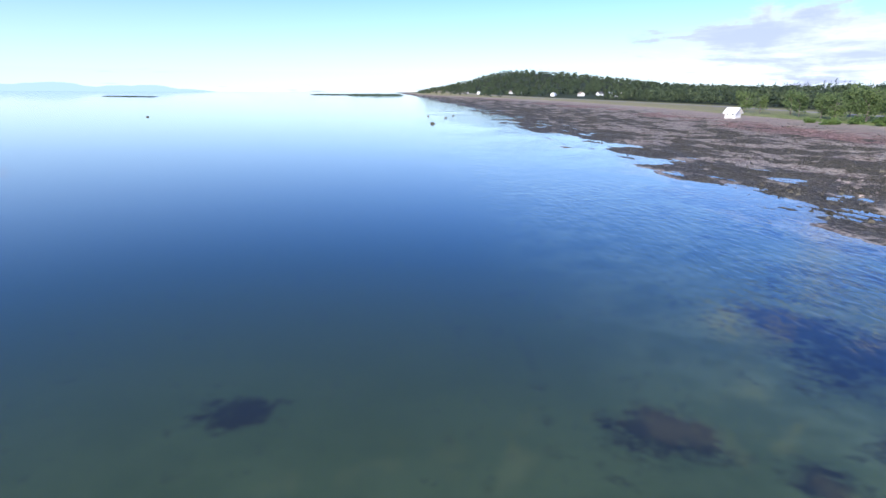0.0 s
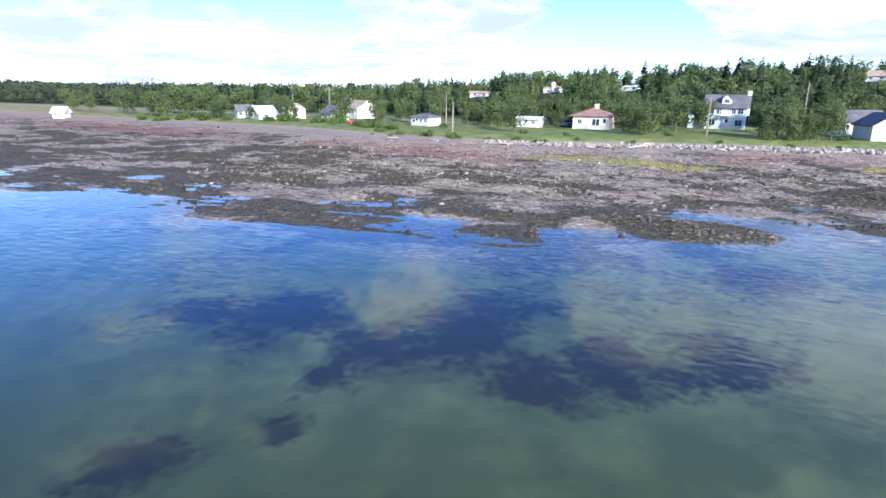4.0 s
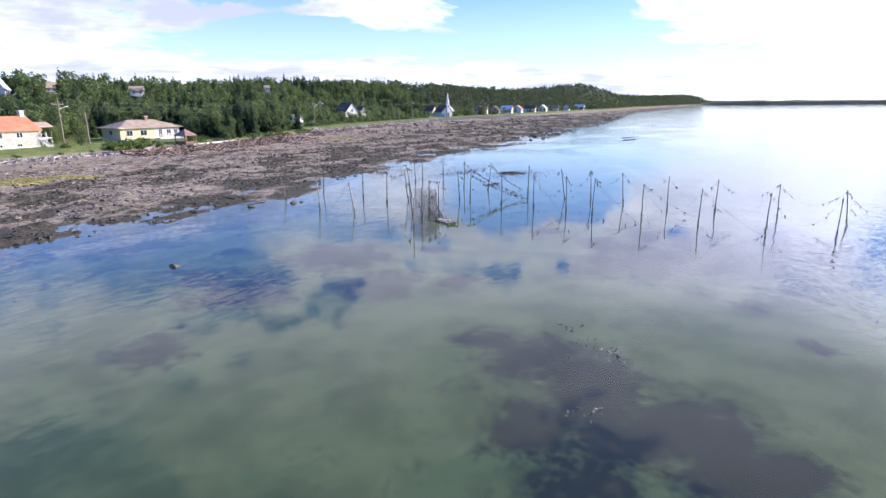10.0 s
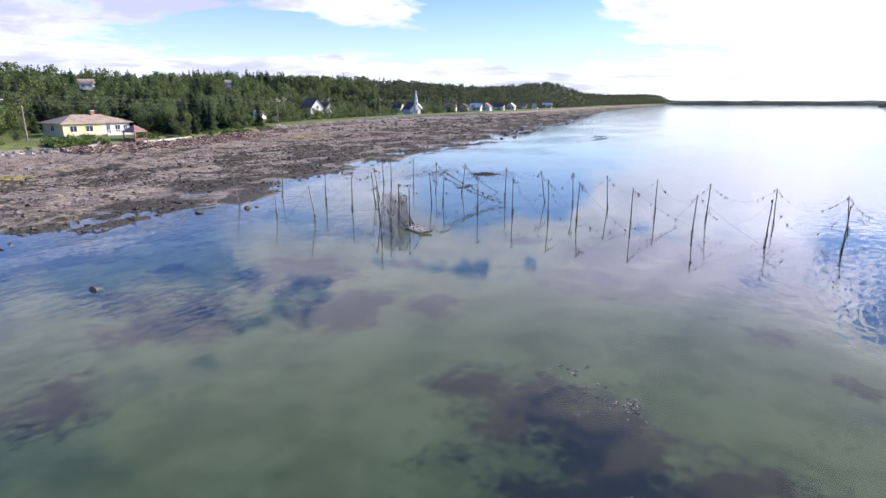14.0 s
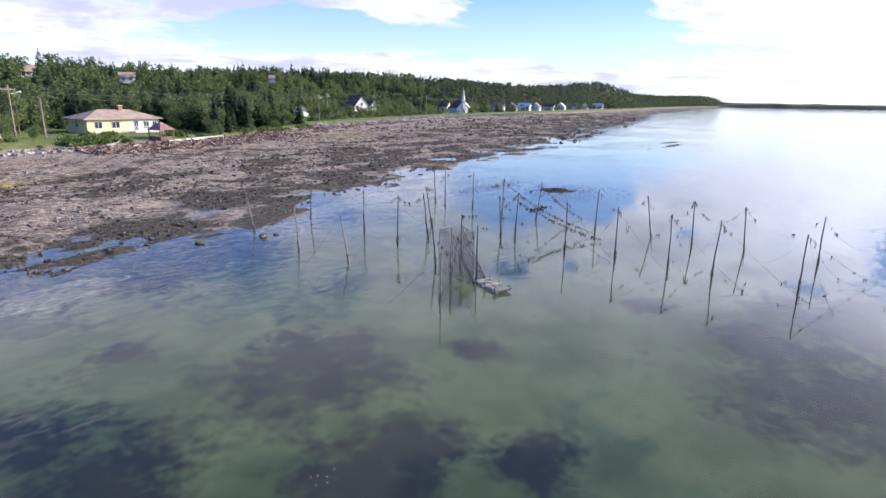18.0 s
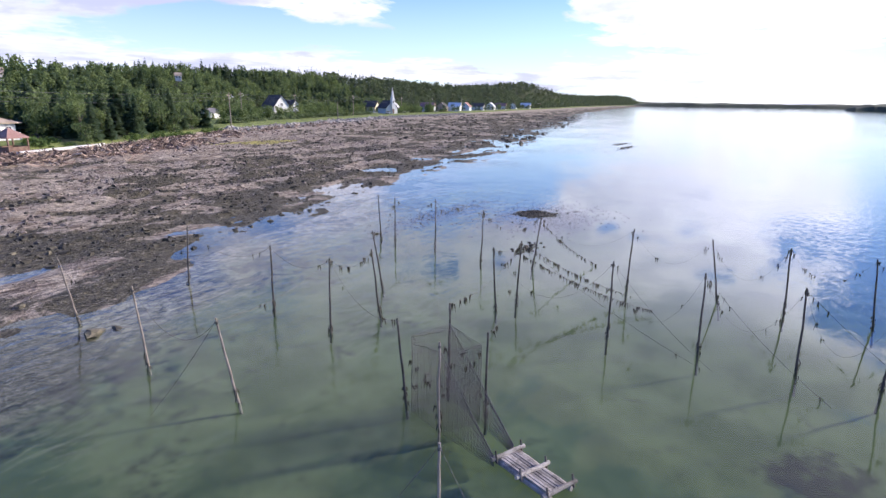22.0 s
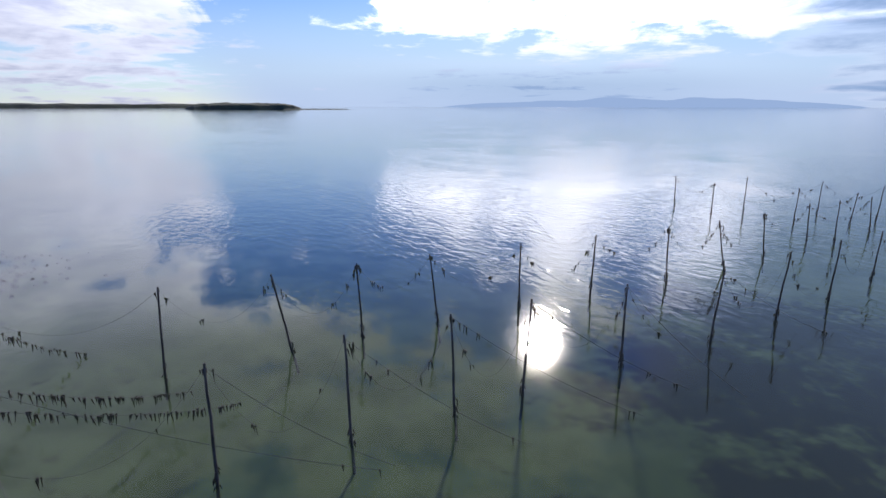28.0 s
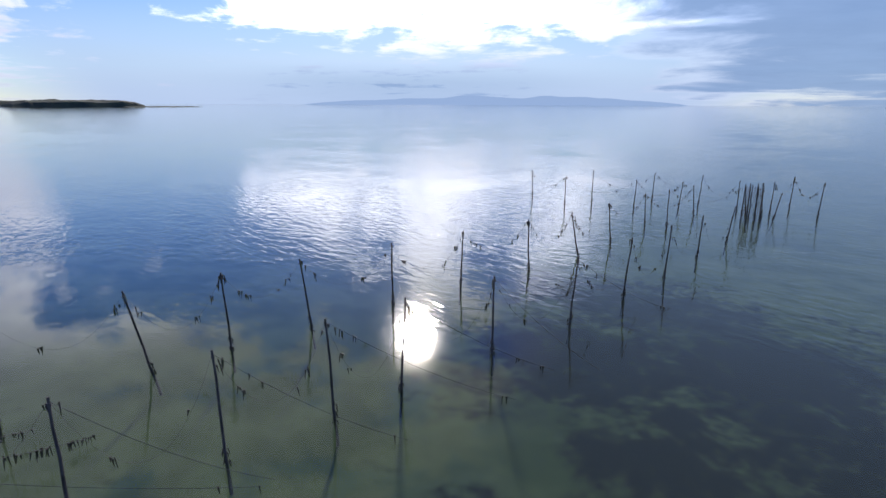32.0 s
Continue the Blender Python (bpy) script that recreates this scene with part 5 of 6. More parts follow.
# x, y, lean in x, lean in y, height above the water
INNER = [(42.2, 49.8, 0.2, -0.1, 3.1), (41.9, 43.1, 0.0, 0.0, 3.1), (41.4, 39.2, 0.05, -0.05, 3.25), (44.0, 38.6, -0.22, 0.27, 3.15), (47.2, 40.9, -0.3, 0.4, 3.1), (56.0, 47.8, -0.1, 0.15, 3.1), (55.6, 46.3, 0.0, 0.0, 3.1),
         (56.3, 43.5, 0.0, 0.0, 3.2), (54.9, 39.3, 0.03, -0.06, 3.15), (55.1, 36.0, 0.1, -0.35, 3.15), (47.7, 34.7, -0.07, 0.17, 3.0), (48.9, 34.2, 0.03, -0.12, 3.15), (38.5, 33.3, -0.16, 0.23, 2.9), (40.3, 32.8, 0.0, 0.0, 2.95),
         (37.9, 31.7, 0.0, 0.0, 2.7), (39.2, 30.8, 0.0, 0.0, 2.75), (35.6, 37.8, -0.4, 0.25, 2.95), (35.5, 42.5, -0.19, 0.14, 3.1), (36.3, 48.8, -0.38, 0.23, 3.0)]
BACK = [(54.5, 30.4, 0.0, -0.12, 3.2), (54.6, 26.0, 0.1, 0.6, 3.1), (54.75, 23.2, 0.05, 0.13, 3.1), (54.8, 19.8, 0.14, 0.32, 3.05), (54.9, 15.6, 0.0, 0.0, 3.05), (54.9, 11.4, -0.08, -0.1, 3.0), (54.7, 6.4, 0.1, 0.09, 3.0),
        (55.0, 1.5, 0.43, 0.33, 2.8), (55.6, -2.8, 0.2, 0.14, 2.8), (57.4, -10.0, 0.12, 0.07, 2.6), (57.1, -17.1, 0.2, 0.1, 2.6)]
FRONT = [(47.5, 29.4, 0.0, 0.0, 3.25), (47.7, 25.9, 0.02, 0.1, 3.25), (47.9, 22.6, 0.07, 0.14, 3.2), (48.0, 20.1, -0.1, -0.15, 3.25), (48.2, 15.7, 0.0, 0.0, 3.05), (48.2, 11.1, -0.18, -0.14, 3.0), (48.7, 6.3, -0.18, -0.11, 3.05),
         (49.1, 1.8, -0.12, -0.06, 3.0), (50.1, -3.8, -0.1, -0.04, 2.7), (50.8, -9.3, -0.27, -0.1, 2.55)]
OUTER = [(72.2, -13.7, 0.1, 0.09, 2.75), (67.6, -13.0, 0.0, 0.0, 2.65), (66.0, -15.0, 0.0, 0.0, 3.2), (61.8, -15.4, -0.06, -0.04, 2.75), (63.6, -21.5, -0.08, -0.05, 2.75), (59.6, -19.1, -0.2, -0.12, 2.5), (59.2, -22.0, -0.16, -0.08, 2.9),
         (55.8, -10.4, 0.06, 0.03, 3.0), (55.6, -21.8, 0.0, 0.0, 2.75), (53.2, -18.0, 0.3, 0.13, 3.0), (53.1, -20.8, 0.2, 0.09, 2.85), (53.2, -22.7, -0.07, -0.03, 2.85), (52.0, -20.2, -0.4, -0.14, 2.3), (53.2, -27.0, -0.1, -0.04, 3.0),
         (50.1, -24.5, -0.14, -0.04, 2.95)]


def stake(x, y, lx, ly, h, pale=False):
    g = random.Random(int(x * 131 + y * 17))
    e = new("stake")
    e.location = (x, y, 0)
    zb = height(x, y)
    k = 1.0 / h
    part("shaft", rod(bmesh.new(), (lx * zb * k, ly * zb * k, zb - 0.2), (lx, ly, h), 0.050, 0.030, 8, 6, 0.02, g), M_POLE if pale else M_STAKE, e)
    bm_ = bmesh.new()
    rod(bm_, (lx * 0.93, ly * 0.93, h * 0.93), (lx * 0.96, ly * 0.96, h * 0.96), 0.045, 0.043, 8)
    part("lashing", bm_, M_ROPE, e)
    # weed collar round the foot
    bm_ = bmesh.new()
    for j in range(16):
        a, zz = g.uniform(0, 6.28), g.uniform(-0.1, 0.55)
        p = Vector((math.cos(a) * 0.06 + lx * zz * k, math.sin(a) * 0.06 + ly * zz * k, zz))
        q = p + Vector((math.cos(a) * 0.05, math.sin(a) * 0.05, -g.uniform(0.08, 0.2)))
        rod(bm_, p, q, 0.022, 0.008, 4)
    tagged(part("weed_collar", bm_, M_WEED, e), kind="stuff")
    return tagged(e, "pale bleached wooden stake of the fishing weir" if pale else RIGID, "stake", "stakes of the fishing weir")


for row in (INNER, BACK, FRONT, OUTER):
    for q in row:
        stake(*q, pale=q[:2] in ((35.6, 37.8), (35.5, 42.5), (36.3, 48.8), (37.9, 31.7)))


def tip(q, k=0.97):
    return Vector((q[0] + q[2] * k, q[1] + q[3] * k, q[4] * k))


def tufts(bm_, p, n_, g, size=1.0):
    """A clump of weed hanging from a rope at p."""
    for j in range(n_):
        a = p + Vector((g.uniform(-0.08, 0.08), g.uniform(-0.08, 0.08), 0.02))
        b = a + Vector((g.uniform(-0.05, 0.05), g.uniform(-0.05, 0.05), -g.uniform(0.10, 0.34) * size))
        rod(bm_, a, b, g.uniform(0.018, 0.035), 0.006, 4)


def rope(p, q, sag, weed=0.0, seed=0, radius=0.006, label="slack rope hung with dark weed between stakes", clump=True, steps=14):
    g = random.Random(seed)
    bm_, wb = bmesh.new(), bmesh.new()
    prev, any_ = None, False
    line = [p.lerp(q, j / steps) + Vector((0, 0, -4 * sag * (j / steps) * (1 - j / steps))) for j in range(steps + 1)]
    tube(bm_, line, radius)
    for j, (u_, v_) in enumerate(zip(line, line[1:])):
        near_end = max(0.0, abs(2 * (j + 0.5) / steps - 1) - 0.15)
        for _ in range(4):
            if g.random() < weed * (near_end if clump else 1.0):
                tufts(wb, u_.lerp(v_, g.random()), g.randint(1, 3), g)
                any_ = True
    if any_:
        e = new("rope")
        part("strand", bm_, M_ROPE, e)
        tagged(part("hanging_weed", wb, M_WEED, e), kind="stuff")
    else:
        wb.free()
        e = part("rope", bm_, M_ROPE)
    return tagged(e, label, "rope", "ropes of the fishing weir")


chain = INNER[9:10] + BACK
for i, (a, b) in enumerate(zip(chain, chain[1:])):
    rope(tip(a), tip(b), 1.2 + 0.25 * (i % 3), 0.5, i, radius=0.0035)
chain = INNER[10:11] + FRONT
for i, (a, b) in enumerate(zip(chain, chain[1:])):
    rope(tip(a), tip(b), 1.9 + 0.3 * (i % 2), 0.2, 50 + i, radius=0.0035)
for i, (a, b) in enumerate(((OUTER[0], OUTER[1]), (OUTER[1], OUTER[3]), (OUTER[2], OUTER[4]), (OUTER[4], OUTER[6]), (OUTER[3], OUTER[5]), (OUTER[6], OUTER[8]), (OUTER[7], OUTER[9]), (OUTER[11], OUTER[13]), (OUTER[13], OUTER[14]))):
    rope(tip(a), tip(b), 1.1 + 0.2 * (i % 3), 0.3, 90 + i)
for i, (a, b, sg, wd) in enumerate(((INNER[0], INNER[1], 0.9, 0.2), (INNER[1], INNER[2], 0.6, 0.1), (INNER[2], INNER[3], 0.5, 0.6), (INNER[3], INNER[4], 0.5, 0.3), (INNER[4], INNER[6], 0.8, 0.4), (INNER[6], INNER[7], 0.6, 0.2),
                                    (INNER[7], INNER[8], 1.2, 0.1), (INNER[8], INNER[9], 1.0, 0.8), (INNER[16], INNER[2], 0.35, 0.1), (INNER[12], INNER[2], 0.7, 0.15), (INNER[13], INNER[11], 0.5, 0.8), (INNER[11], INNER[10], 0.25, 0.3),
                                    (INNER[16], INNER[17], 1.2, 0.05), (INNER[17], INNER[18], 1.2, 0.1), (INNER[15], INNER[11], 0.9, 0.25))):
    rope(tip(a), tip(b), sg, wd, 130 + i)
# heavy weed-laden lines running down into the water
for i, (a, e_, wd) in enumerate(((tip(INNER[11]), Vector((52.4, 29.6, 0.25)), 0.9), (tip(INNER[11], 0.8), Vector((51.0, 28.4, 0.2)), 0.95), (tip(INNER[11]), Vector((46.2, 25.6, 0.05)), 0.35), (tip(INNER[9], 0.9), Vector((57.6, 33.0, 0.1)), 0.5),
                                 (tip(FRONT[0]), Vector((46.3, 25.2, 0.0)), 0.08), (tip(FRONT[1]), Vector((45.6, 21.6, 0.0)), 0.12), (tip(FRONT[2]), Vector((45.2, 17.6, 0.0)), 0.15), (tip(FRONT[3]), Vector((45.8, 15.0, 0.0)), 0.1),
                                 (tip(FRONT[4]), Vector((44.6, 13.8, 0.0)), 0.05), (tip(FRONT[4]), Vector((52.0, 12.4, 0.0)), 0.2), (tip(FRONT[5]), Vector((46.6, 6.0, 0.0)), 0.1))):
    rope(a, e_, 0.25, wd, 170 + i, clump=wd < 0.4, label="weed-laden rope slanting from a stake into the water")
# guy ropes of the trap
P2 = (33.9, 29.2, 0.0, 0.0, 2.5)
stake(*P2, pale=True)
for i, e_ in enumerate(((32.2, 25.6, 0.0), (31.2, 30.6, 0.0))):
    rope(tip(P2), Vector(e_), 0.1, 0.0, 190 + i, label="taut pale guy rope from a stake into the water")
rope(tip(P2), tip(INNER[14]), 0.35, 0.0, 195, label="pale rope tying the trap to its outer stake")
rope(tip(INNER[14]), tip(INNER[7]), 0.3, 0.0, 196, label="long pale rope running from the trap to a far stake")
rope(tip(INNER[16]), Vector((33.6, 39.4, 0.0)), 0.1, 0.0, 197, label="pale guy rope from a leaning stake into the water")


def net_panel(bm_, a, b, c, d, nu, nv, r=0.0045):
    """Twine mesh over the patch a b c d."""
    for i in range(nu + 1):
        u_ = i / nu
        p, q = a.lerp(b, u_), d.lerp(c, u_)
        rod(bm_, p, q, r, r, 3, 3, 0.02)
    for j in range(nv + 1):
        v_ = j / nv
        p, q = a.lerp(d, v_), b.lerp(c, v_)
        rod(bm_, p, q, r, r, 3, 3, 0.02)


def net_trap(corners, top, low, label, mouth=None, step_=0.075):
    """A box of netting slung between stakes, with head ropes, and a tail to the raft."""
    e = new("net_trap")
    cs = [Vector((x, y, 0)) for x, y in corners]
    up_ = Vector((0, 0, top))
    dn = Vector((0, 0, low))
    mid = sum(cs, Vector()) / len(cs)
    cs = [mid + (c - mid) * 0.86 for c in cs]
    for a, b in zip(cs, cs[1:] + cs[:1]):
        bm_ = bmesh.new()
        n_ = max(4, int((b - a).length / step_))
        net_panel(bm_, a + up_, b + up_, b + dn, a + dn, n_, int((top - low) / step_))
        part("net_panel", bm_, M_NET, e)
        bm_ = bmesh.new()
        rod(bm_, a + up_, b + up_ * 0.9, 0.009, 0.009, 5, 4, 0.04)
        rod(bm_, a + up_, a + dn, 0.008, 0.008, 5, 4, 0.03)
        part("head_rope", bm_, M_ROPE, e)
    if mouth:
        m0, m1 = Vector(mouth[0]), Vector(mouth[1])
        for a, m in ((cs[1], m1), (cs[3], m0)):
            bm_ = bmesh.new()
            net_panel(bm_, a + up_, m, m + Vector((0, 0, -0.3)), a + dn, 34, 30)
            part("net_panel", bm_, M_NET, e)
            bm_ = bmesh.new()
            rod(bm_, a + up_, m, 0.015, 0.015, 5, 4, 0.03)
            part("head_rope", bm_, M_ROPE, e)
    g = random.Random(5)
    wb = bmesh.new()
    for j in range(22):
        a, b = g.sample(cs, 2)
        tufts(wb, a.lerp(b, g.random()) * 1.0 + Vector((0, 0, g.uniform(0.2, top))), 3, g, 0.7)
    tagged(part("caught_weed", wb, M_WEED, e), kind="stuff")
    return tagged(e, label, "fishing net")


net_trap([(38.5, 33.3), (40.3, 32.8), (39.2, 30.8), (37.9, 31.7)], 2.3, -0.35, "grey box net slung between stakes beside the raft", ((37.2, 29.5, 0.15), (38.0, 29.3, 0.15)))
net_trap([(54.1, -18.9), (54.2, -20.3), (52.9, -20.4), (52.9, -19.0)], 2.6, -0.4, "far grey box net slung between stakes", None, 0.12)
far_poles = [(54.0, -19.0), (54.0, -20.1), (53.0, -20.2), (53.0, -19.1), (53.6, -19.5), (53.2, -19.7)]
for k, (x, y) in enumerate(far_poles):
    stake(x, y, 0.05 * (k % 3 - 1), 0.06 * (k % 2), 2.75 + 0.1 * (k % 3))

# raft
rf = new("raft")
rf.matrix_basis = pose(37.2, 28.38, 0.06, 0, 0, math.degrees(math.atan2(-1.75, -0.7)))
for k in range(2):
    for j in range(7):
        y0 = -0.33 + j * 0.096
        part("plank", boxed(-0.88 + k * 0.9, -0.02 + k * 0.9, y0, y0 + 0.085, 0.06 + 0.006 * ((j * 7 + k) % 3), 0.095 + 0.006 * ((j * 7 + k) % 3), bevel=0.008), M_RAFT, rf)
for x in (-0.93, 0.0, 0.93):
    part("cross_log", rod(bmesh.new(), (x - 0.03, -0.58, 0.11), (x + 0.03, 0.58, 0.13), 0.062, 0.055, 8, 3, 0.012), M_RAFT, rf)
    for y in (-0.46, 0.46):
        part("lashing_peg", rod(bmesh.new(), (x + 0.06, y, 0.0), (x - 0.04, y + 0.03, 0.32), 0.035, 0.025, 6), M_STAKE, rf)
for y in (-0.36, 0.36):
    part("side_log", rod(bmesh.new(), (-1.0, y, 0.0), (1.0, y, 0.0), 0.075, 0.065, 8, 4, 0.012), M_RAFT, rf)
tagged(rf, "small weathered grey wooden raft floating beside the net", "raft")


# ---- rocks ----
def rock_mesh(seed, flat=0.6, sub=1):
    g = random.Random(seed)
    bm_ = bmesh.new()
    bmesh.ops.create_icosphere(bm_, subdivisions=sub, radius=0.5)
    off = Vector((g.uniform(0, 50), g.uniform(0, 50), g.uniform(0, 50)))
    for v in bm_.verts:
        k = 1 + 0.55 * noise.noise(v.co * 2.2 + off)
        v.co = Vector((v.co.x * k * g.uniform(0.95, 1.05), v.co.y * k * 0.85, v.co.z * k * flat))
    for j in range(7):
        nn = Vector((g.gauss(0, 1), g.gauss(0, 1), g.gauss(0.3, 0.8))).normalized()
        d = g.uniform(0.26, 0.42) * (0.55 if abs(nn.z) > 0.6 else 1.0)
        for v in bm_.verts:
            e = v.co.dot(nn) - d
            if e > 0:
                v.co -= nn * e
    return bm_


def as_arrays(bm_):
    bm_.verts.index_update()
    v = np.array([tuple(q.co) for q in bm_.verts])
    f = np.array([[q.index for q in fc.verts] for fc in bm_.faces])
    bm_.free()
    return v, f


def shard(seed):
    """A small angular slab with broken corners."""
    g = np.random.RandomState(seed)
    v = np.array([(x, y, z) for z in (-0.5, 0.5) for y in (-0.5, 0.5) for x in (-0.5, 0.5)]) * (1.1, 0.7, 0.42)
    v = v + g.normal(0, 0.13, v.shape) * (1, 1, 0.7)
    v[4:, :2] *= g.uniform(0.35, 0.9, 2)
    return v, np.array([(0, 1, 5), (0, 5, 4), (1, 3, 7), (1, 7, 5), (3, 2, 6), (3, 6, 7), (2, 0, 4), (2, 4, 6), (4, 5, 7), (4, 7, 6)])


ROCKS = [as_arrays(rock_mesh(i, 0.42)) if i % 4 == 0 else shard(i) for i in range(8)]


def scatter(n_, xr, ur, size, seed, weight=None):
    g = np.random.RandomState(seed)
    x = g.uniform(*xr, n_)
    u_ = g.uniform(*ur, n_)
    y = smooth_line(x, WATERLINE) * (1 - u_) + smooth_line(x, BANK) * u_
    if weight:
        m = weight(x, y, g.uniform(0, 1, n_))
        x, y = x[m], y[m]
    z = elevation(x, y)[0]
    sc = size[0] + (size[1] - size[0]) * g.uniform(0, 1, len(x)) ** 6
    return [(ROCKS[i % 8][0], ROCKS[i % 8][1], a, b, c + 0.01 * s_, s_, g.uniform(0, 6.28)) for i, (a, b, c, s_) in enumerate(zip(x, y, z, sc))]


patchy = lambda x, y, r: fbm(x * 0.7, y * 1.4, 0.14, 4, 61) + (r - 0.5) * 0.35 > 0.5
tagged(arrays("beach_rocks", *join(scatter(30000, (-62, 130), (0.22, 0.97), (0.12, 0.60), 1, patchy)), M_SHALE), "scattered brown and grey rocks on the tidal shore", "rocks", kind="stuff")
tagged(arrays("weedy_rocks", *join(scatter(30000, (-60, 125), (0.04, 0.62), (0.10, 0.6), 2, lambda x, y, r: fbm(x * 0.8 + y * 0.3, y * 1.5 - x * 0.25, 0.19, 5, 31, 0.66) + (r - 0.5) * 0.3 > 0.47)), M_WEEDROCK),
       "dark weed-covered rocks along the waterline", "rocks", kind="stuff")
tagged(arrays("far_beach_rocks", *join(scatter(12000, (125, 420), (0.0, 0.95), (0.3, 1.4), 3, patchy) + scatter(8000, (-260, -62), (0.05, 0.95), (0.2, 0.7), 4, patchy)), M_WEEDROCK), "distant dark weedy rocks on the tidal shore", "rocks", kind="stuff")

rock_forms = []
for i in range(6):
    me = bpy.data.meshes.new("stone")
    b_ = rock_mesh(20 + i, 0.75, 2)
    b_.to_mesh(me)
    b_.free()
    me.materials.append(M_STONE)
    rock_forms.append(me)
weed_forms = [m_.copy() for m_ in rock_forms]
for m_ in weed_forms:
    m_.materials.clear()
    m_.materials.append(M_WEEDROCK)


def boulder(x, y, sc, label, weedy=True, squash=0.6, z=None):
    ob = new("boulder", rng.choice(weed_forms if weedy else rock_forms))
    ob.matrix_basis = Matrix.Translation((x, y, (height(x, y) if z is None else z) + 0.12 * sc)) @ Matrix.Rotation(rng.uniform(0, 6), 4, "Z") @ Matrix.Diagonal((sc, sc * 0.8, sc * squash, 1))
    return tagged(ob, label, "boulder")


for x, y, sc in ((36.1, 47.3, 1.1), (36.9, 47.0, 0.7), (16.5, 33.9, 0.9), (167, 86, 1.8), (32, 48.5, 0.9), (250, 106, 2.0), (-175, 6, 2.2), (-215, 12, 1.8), (-228, 6, 1.5), (-232, 16, 1.4), (-215, -95, 1.4)):
    boulder(x, y, sc, "dark weed-covered boulder standing in shallow water", z=-0.1)
for i in range(110):
    a, r = rng.uniform(0, 6.28), 3.6 * math.sqrt(rng.random())
    boulder(-3.5 + math.cos(a) * r * 1.7, 43.5 + math.sin(a) * r * 0.75, rng.uniform(0.22, 0.55), "weedy boulder heaped at the point by the inlet")

armour = new("rock_armour")
tagged(armour, "bank of pale grey boulders below the lawns", "rock armour", kind="structure")
for i in range(300):
    x = -36 + 84 * i / 300 if i < 190 else 114 + 120 * (i - 190) / 110
    x += rng.uniform(-0.3, 0.3)
    dy = rng.uniform(-1.8, 1.2) if i < 190 else rng.uniform(-2.5, 3.0)
    y = float(smooth_line(x, BANK)) + dy
    sc = rng.uniform(0.35, 0.85) * (1.0 if i < 190 else 2.0)
    ob = new("stone", rng.choice(rock_forms))
    ob.parent = armour
    ob.matrix_basis = Matrix.Translation((x, y, height(x, y) + 0.12 + rng.uniform(0, 0.25))) @ Euler((rng.uniform(-0.4, 0.4), rng.uniform(-0.4, 0.4), rng.uniform(0, 6))).to_matrix().to_4x4() @ Matrix.Diagonal((sc, sc, sc, 1))
g = np.random.RandomState(8)
xs = np.concatenate((g.uniform(-38, 48, 1100), g.uniform(112, 340, 5200)))
ys = smooth_line(xs, BANK) + g.uniform(-1.8, 1.6, len(xs)) * np.where(xs > 110, 1.9, 1.0)
ar = part("small_stones", bmesh.new(), M_STONE, armour)
tmp = arrays("rubble", *join([(ROCKS[i % 8][0], ROCKS[i % 8][1], a, b, c + 0.1, s_, s_ * 9) for i, (a, b, c, s_) in enumerate(zip(xs, ys, elevation(xs, ys)[0], g.uniform(0.25, 0.85, len(xs))))]), M_STONE)
ar.data = tmp.data
bpy.data.objects.remove(tmp)
ar["kind"] = "stuff"

# driftwood along the top of the beach
logs = []
for i in range(12):
    g = random.Random(400 + i)
    ln, bm_ = g.uniform(1.2, 4.0), bmesh.new()
    rod(bm_, (-ln / 2, 0, 0.08), (ln / 2, g.uniform(-0.2, 0.2), g.uniform(0.05, 0.35)), g.uniform(0.08, 0.15), g.uniform(0.04, 0.09), 7, 5, 0.05, g)
    for j in range(g.randint(0, 3)):
        t = g.uniform(-0.4, 0.4) * ln
        rod(bm_, (t, 0, 0.1), (t + g.uniform(-0.3, 0.3), g.uniform(-0.6, 0.6), g.uniform(0.2, 0.6)), 0.045, 0.02, 5, 2, 0.03, g)
    logs.append(part("driftwood_log", bm_, M_DRIFT))
    tagged(logs[-1], "bleached grey driftwood log lying at the top of the beach", "driftwood", "driftwood logs")
for i in range(290):
    x = rng.choice((rng.uniform(44, 112), rng.gauss(70, 5), rng.gauss(88, 6))) if i < 230 else rng.uniform(-60, 40) if i < 260 else rng.uniform(112, 200)
    y = float(smooth_line(x, BANK)) + rng.uniform(-5.5, 0.8) * (1.0 if i < 230 else 0.5)
    m = Matrix.Translation((x, y, height(x, y) + 0.03)) @ Euler((0, rng.uniform(-0.15, 0.15), rng.gauss(0.3, 0.7))).to_matrix().to_4x4()
    if i < 12:
        logs[i].matrix_basis = m
    else:
        copy_thing(logs[i % 12], m)
# brown wrack and broken sticks heaped among the logs
g = np.random.RandomState(77)
sx = np.concatenate((g.uniform(44, 112, 5200), g.normal(70, 6, 1800), g.normal(88, 8, 1800), g.uniform(112, 170, 700)))
sy = smooth_line(sx, BANK) - np.abs(g.normal(0.5, 3.6, len(sx)))
ok = fbm(sx, sy, 0.22, 4, 91) > 0.42
sx, sy = sx[ok], sy[ok]
STICK = np.array([(i_, j_ * 0.035, k_ * 0.035) for i_ in (-0.5, 0.5) for j_, k_ in ((-1, -1), (1, -1), (0, 1))])
STICK_F = np.array([(0, 1, 4), (0, 4, 3), (1, 2, 5), (1, 5, 4), (2, 0, 3), (2, 3, 5), (0, 2, 1), (3, 4, 5)])
sticks = []
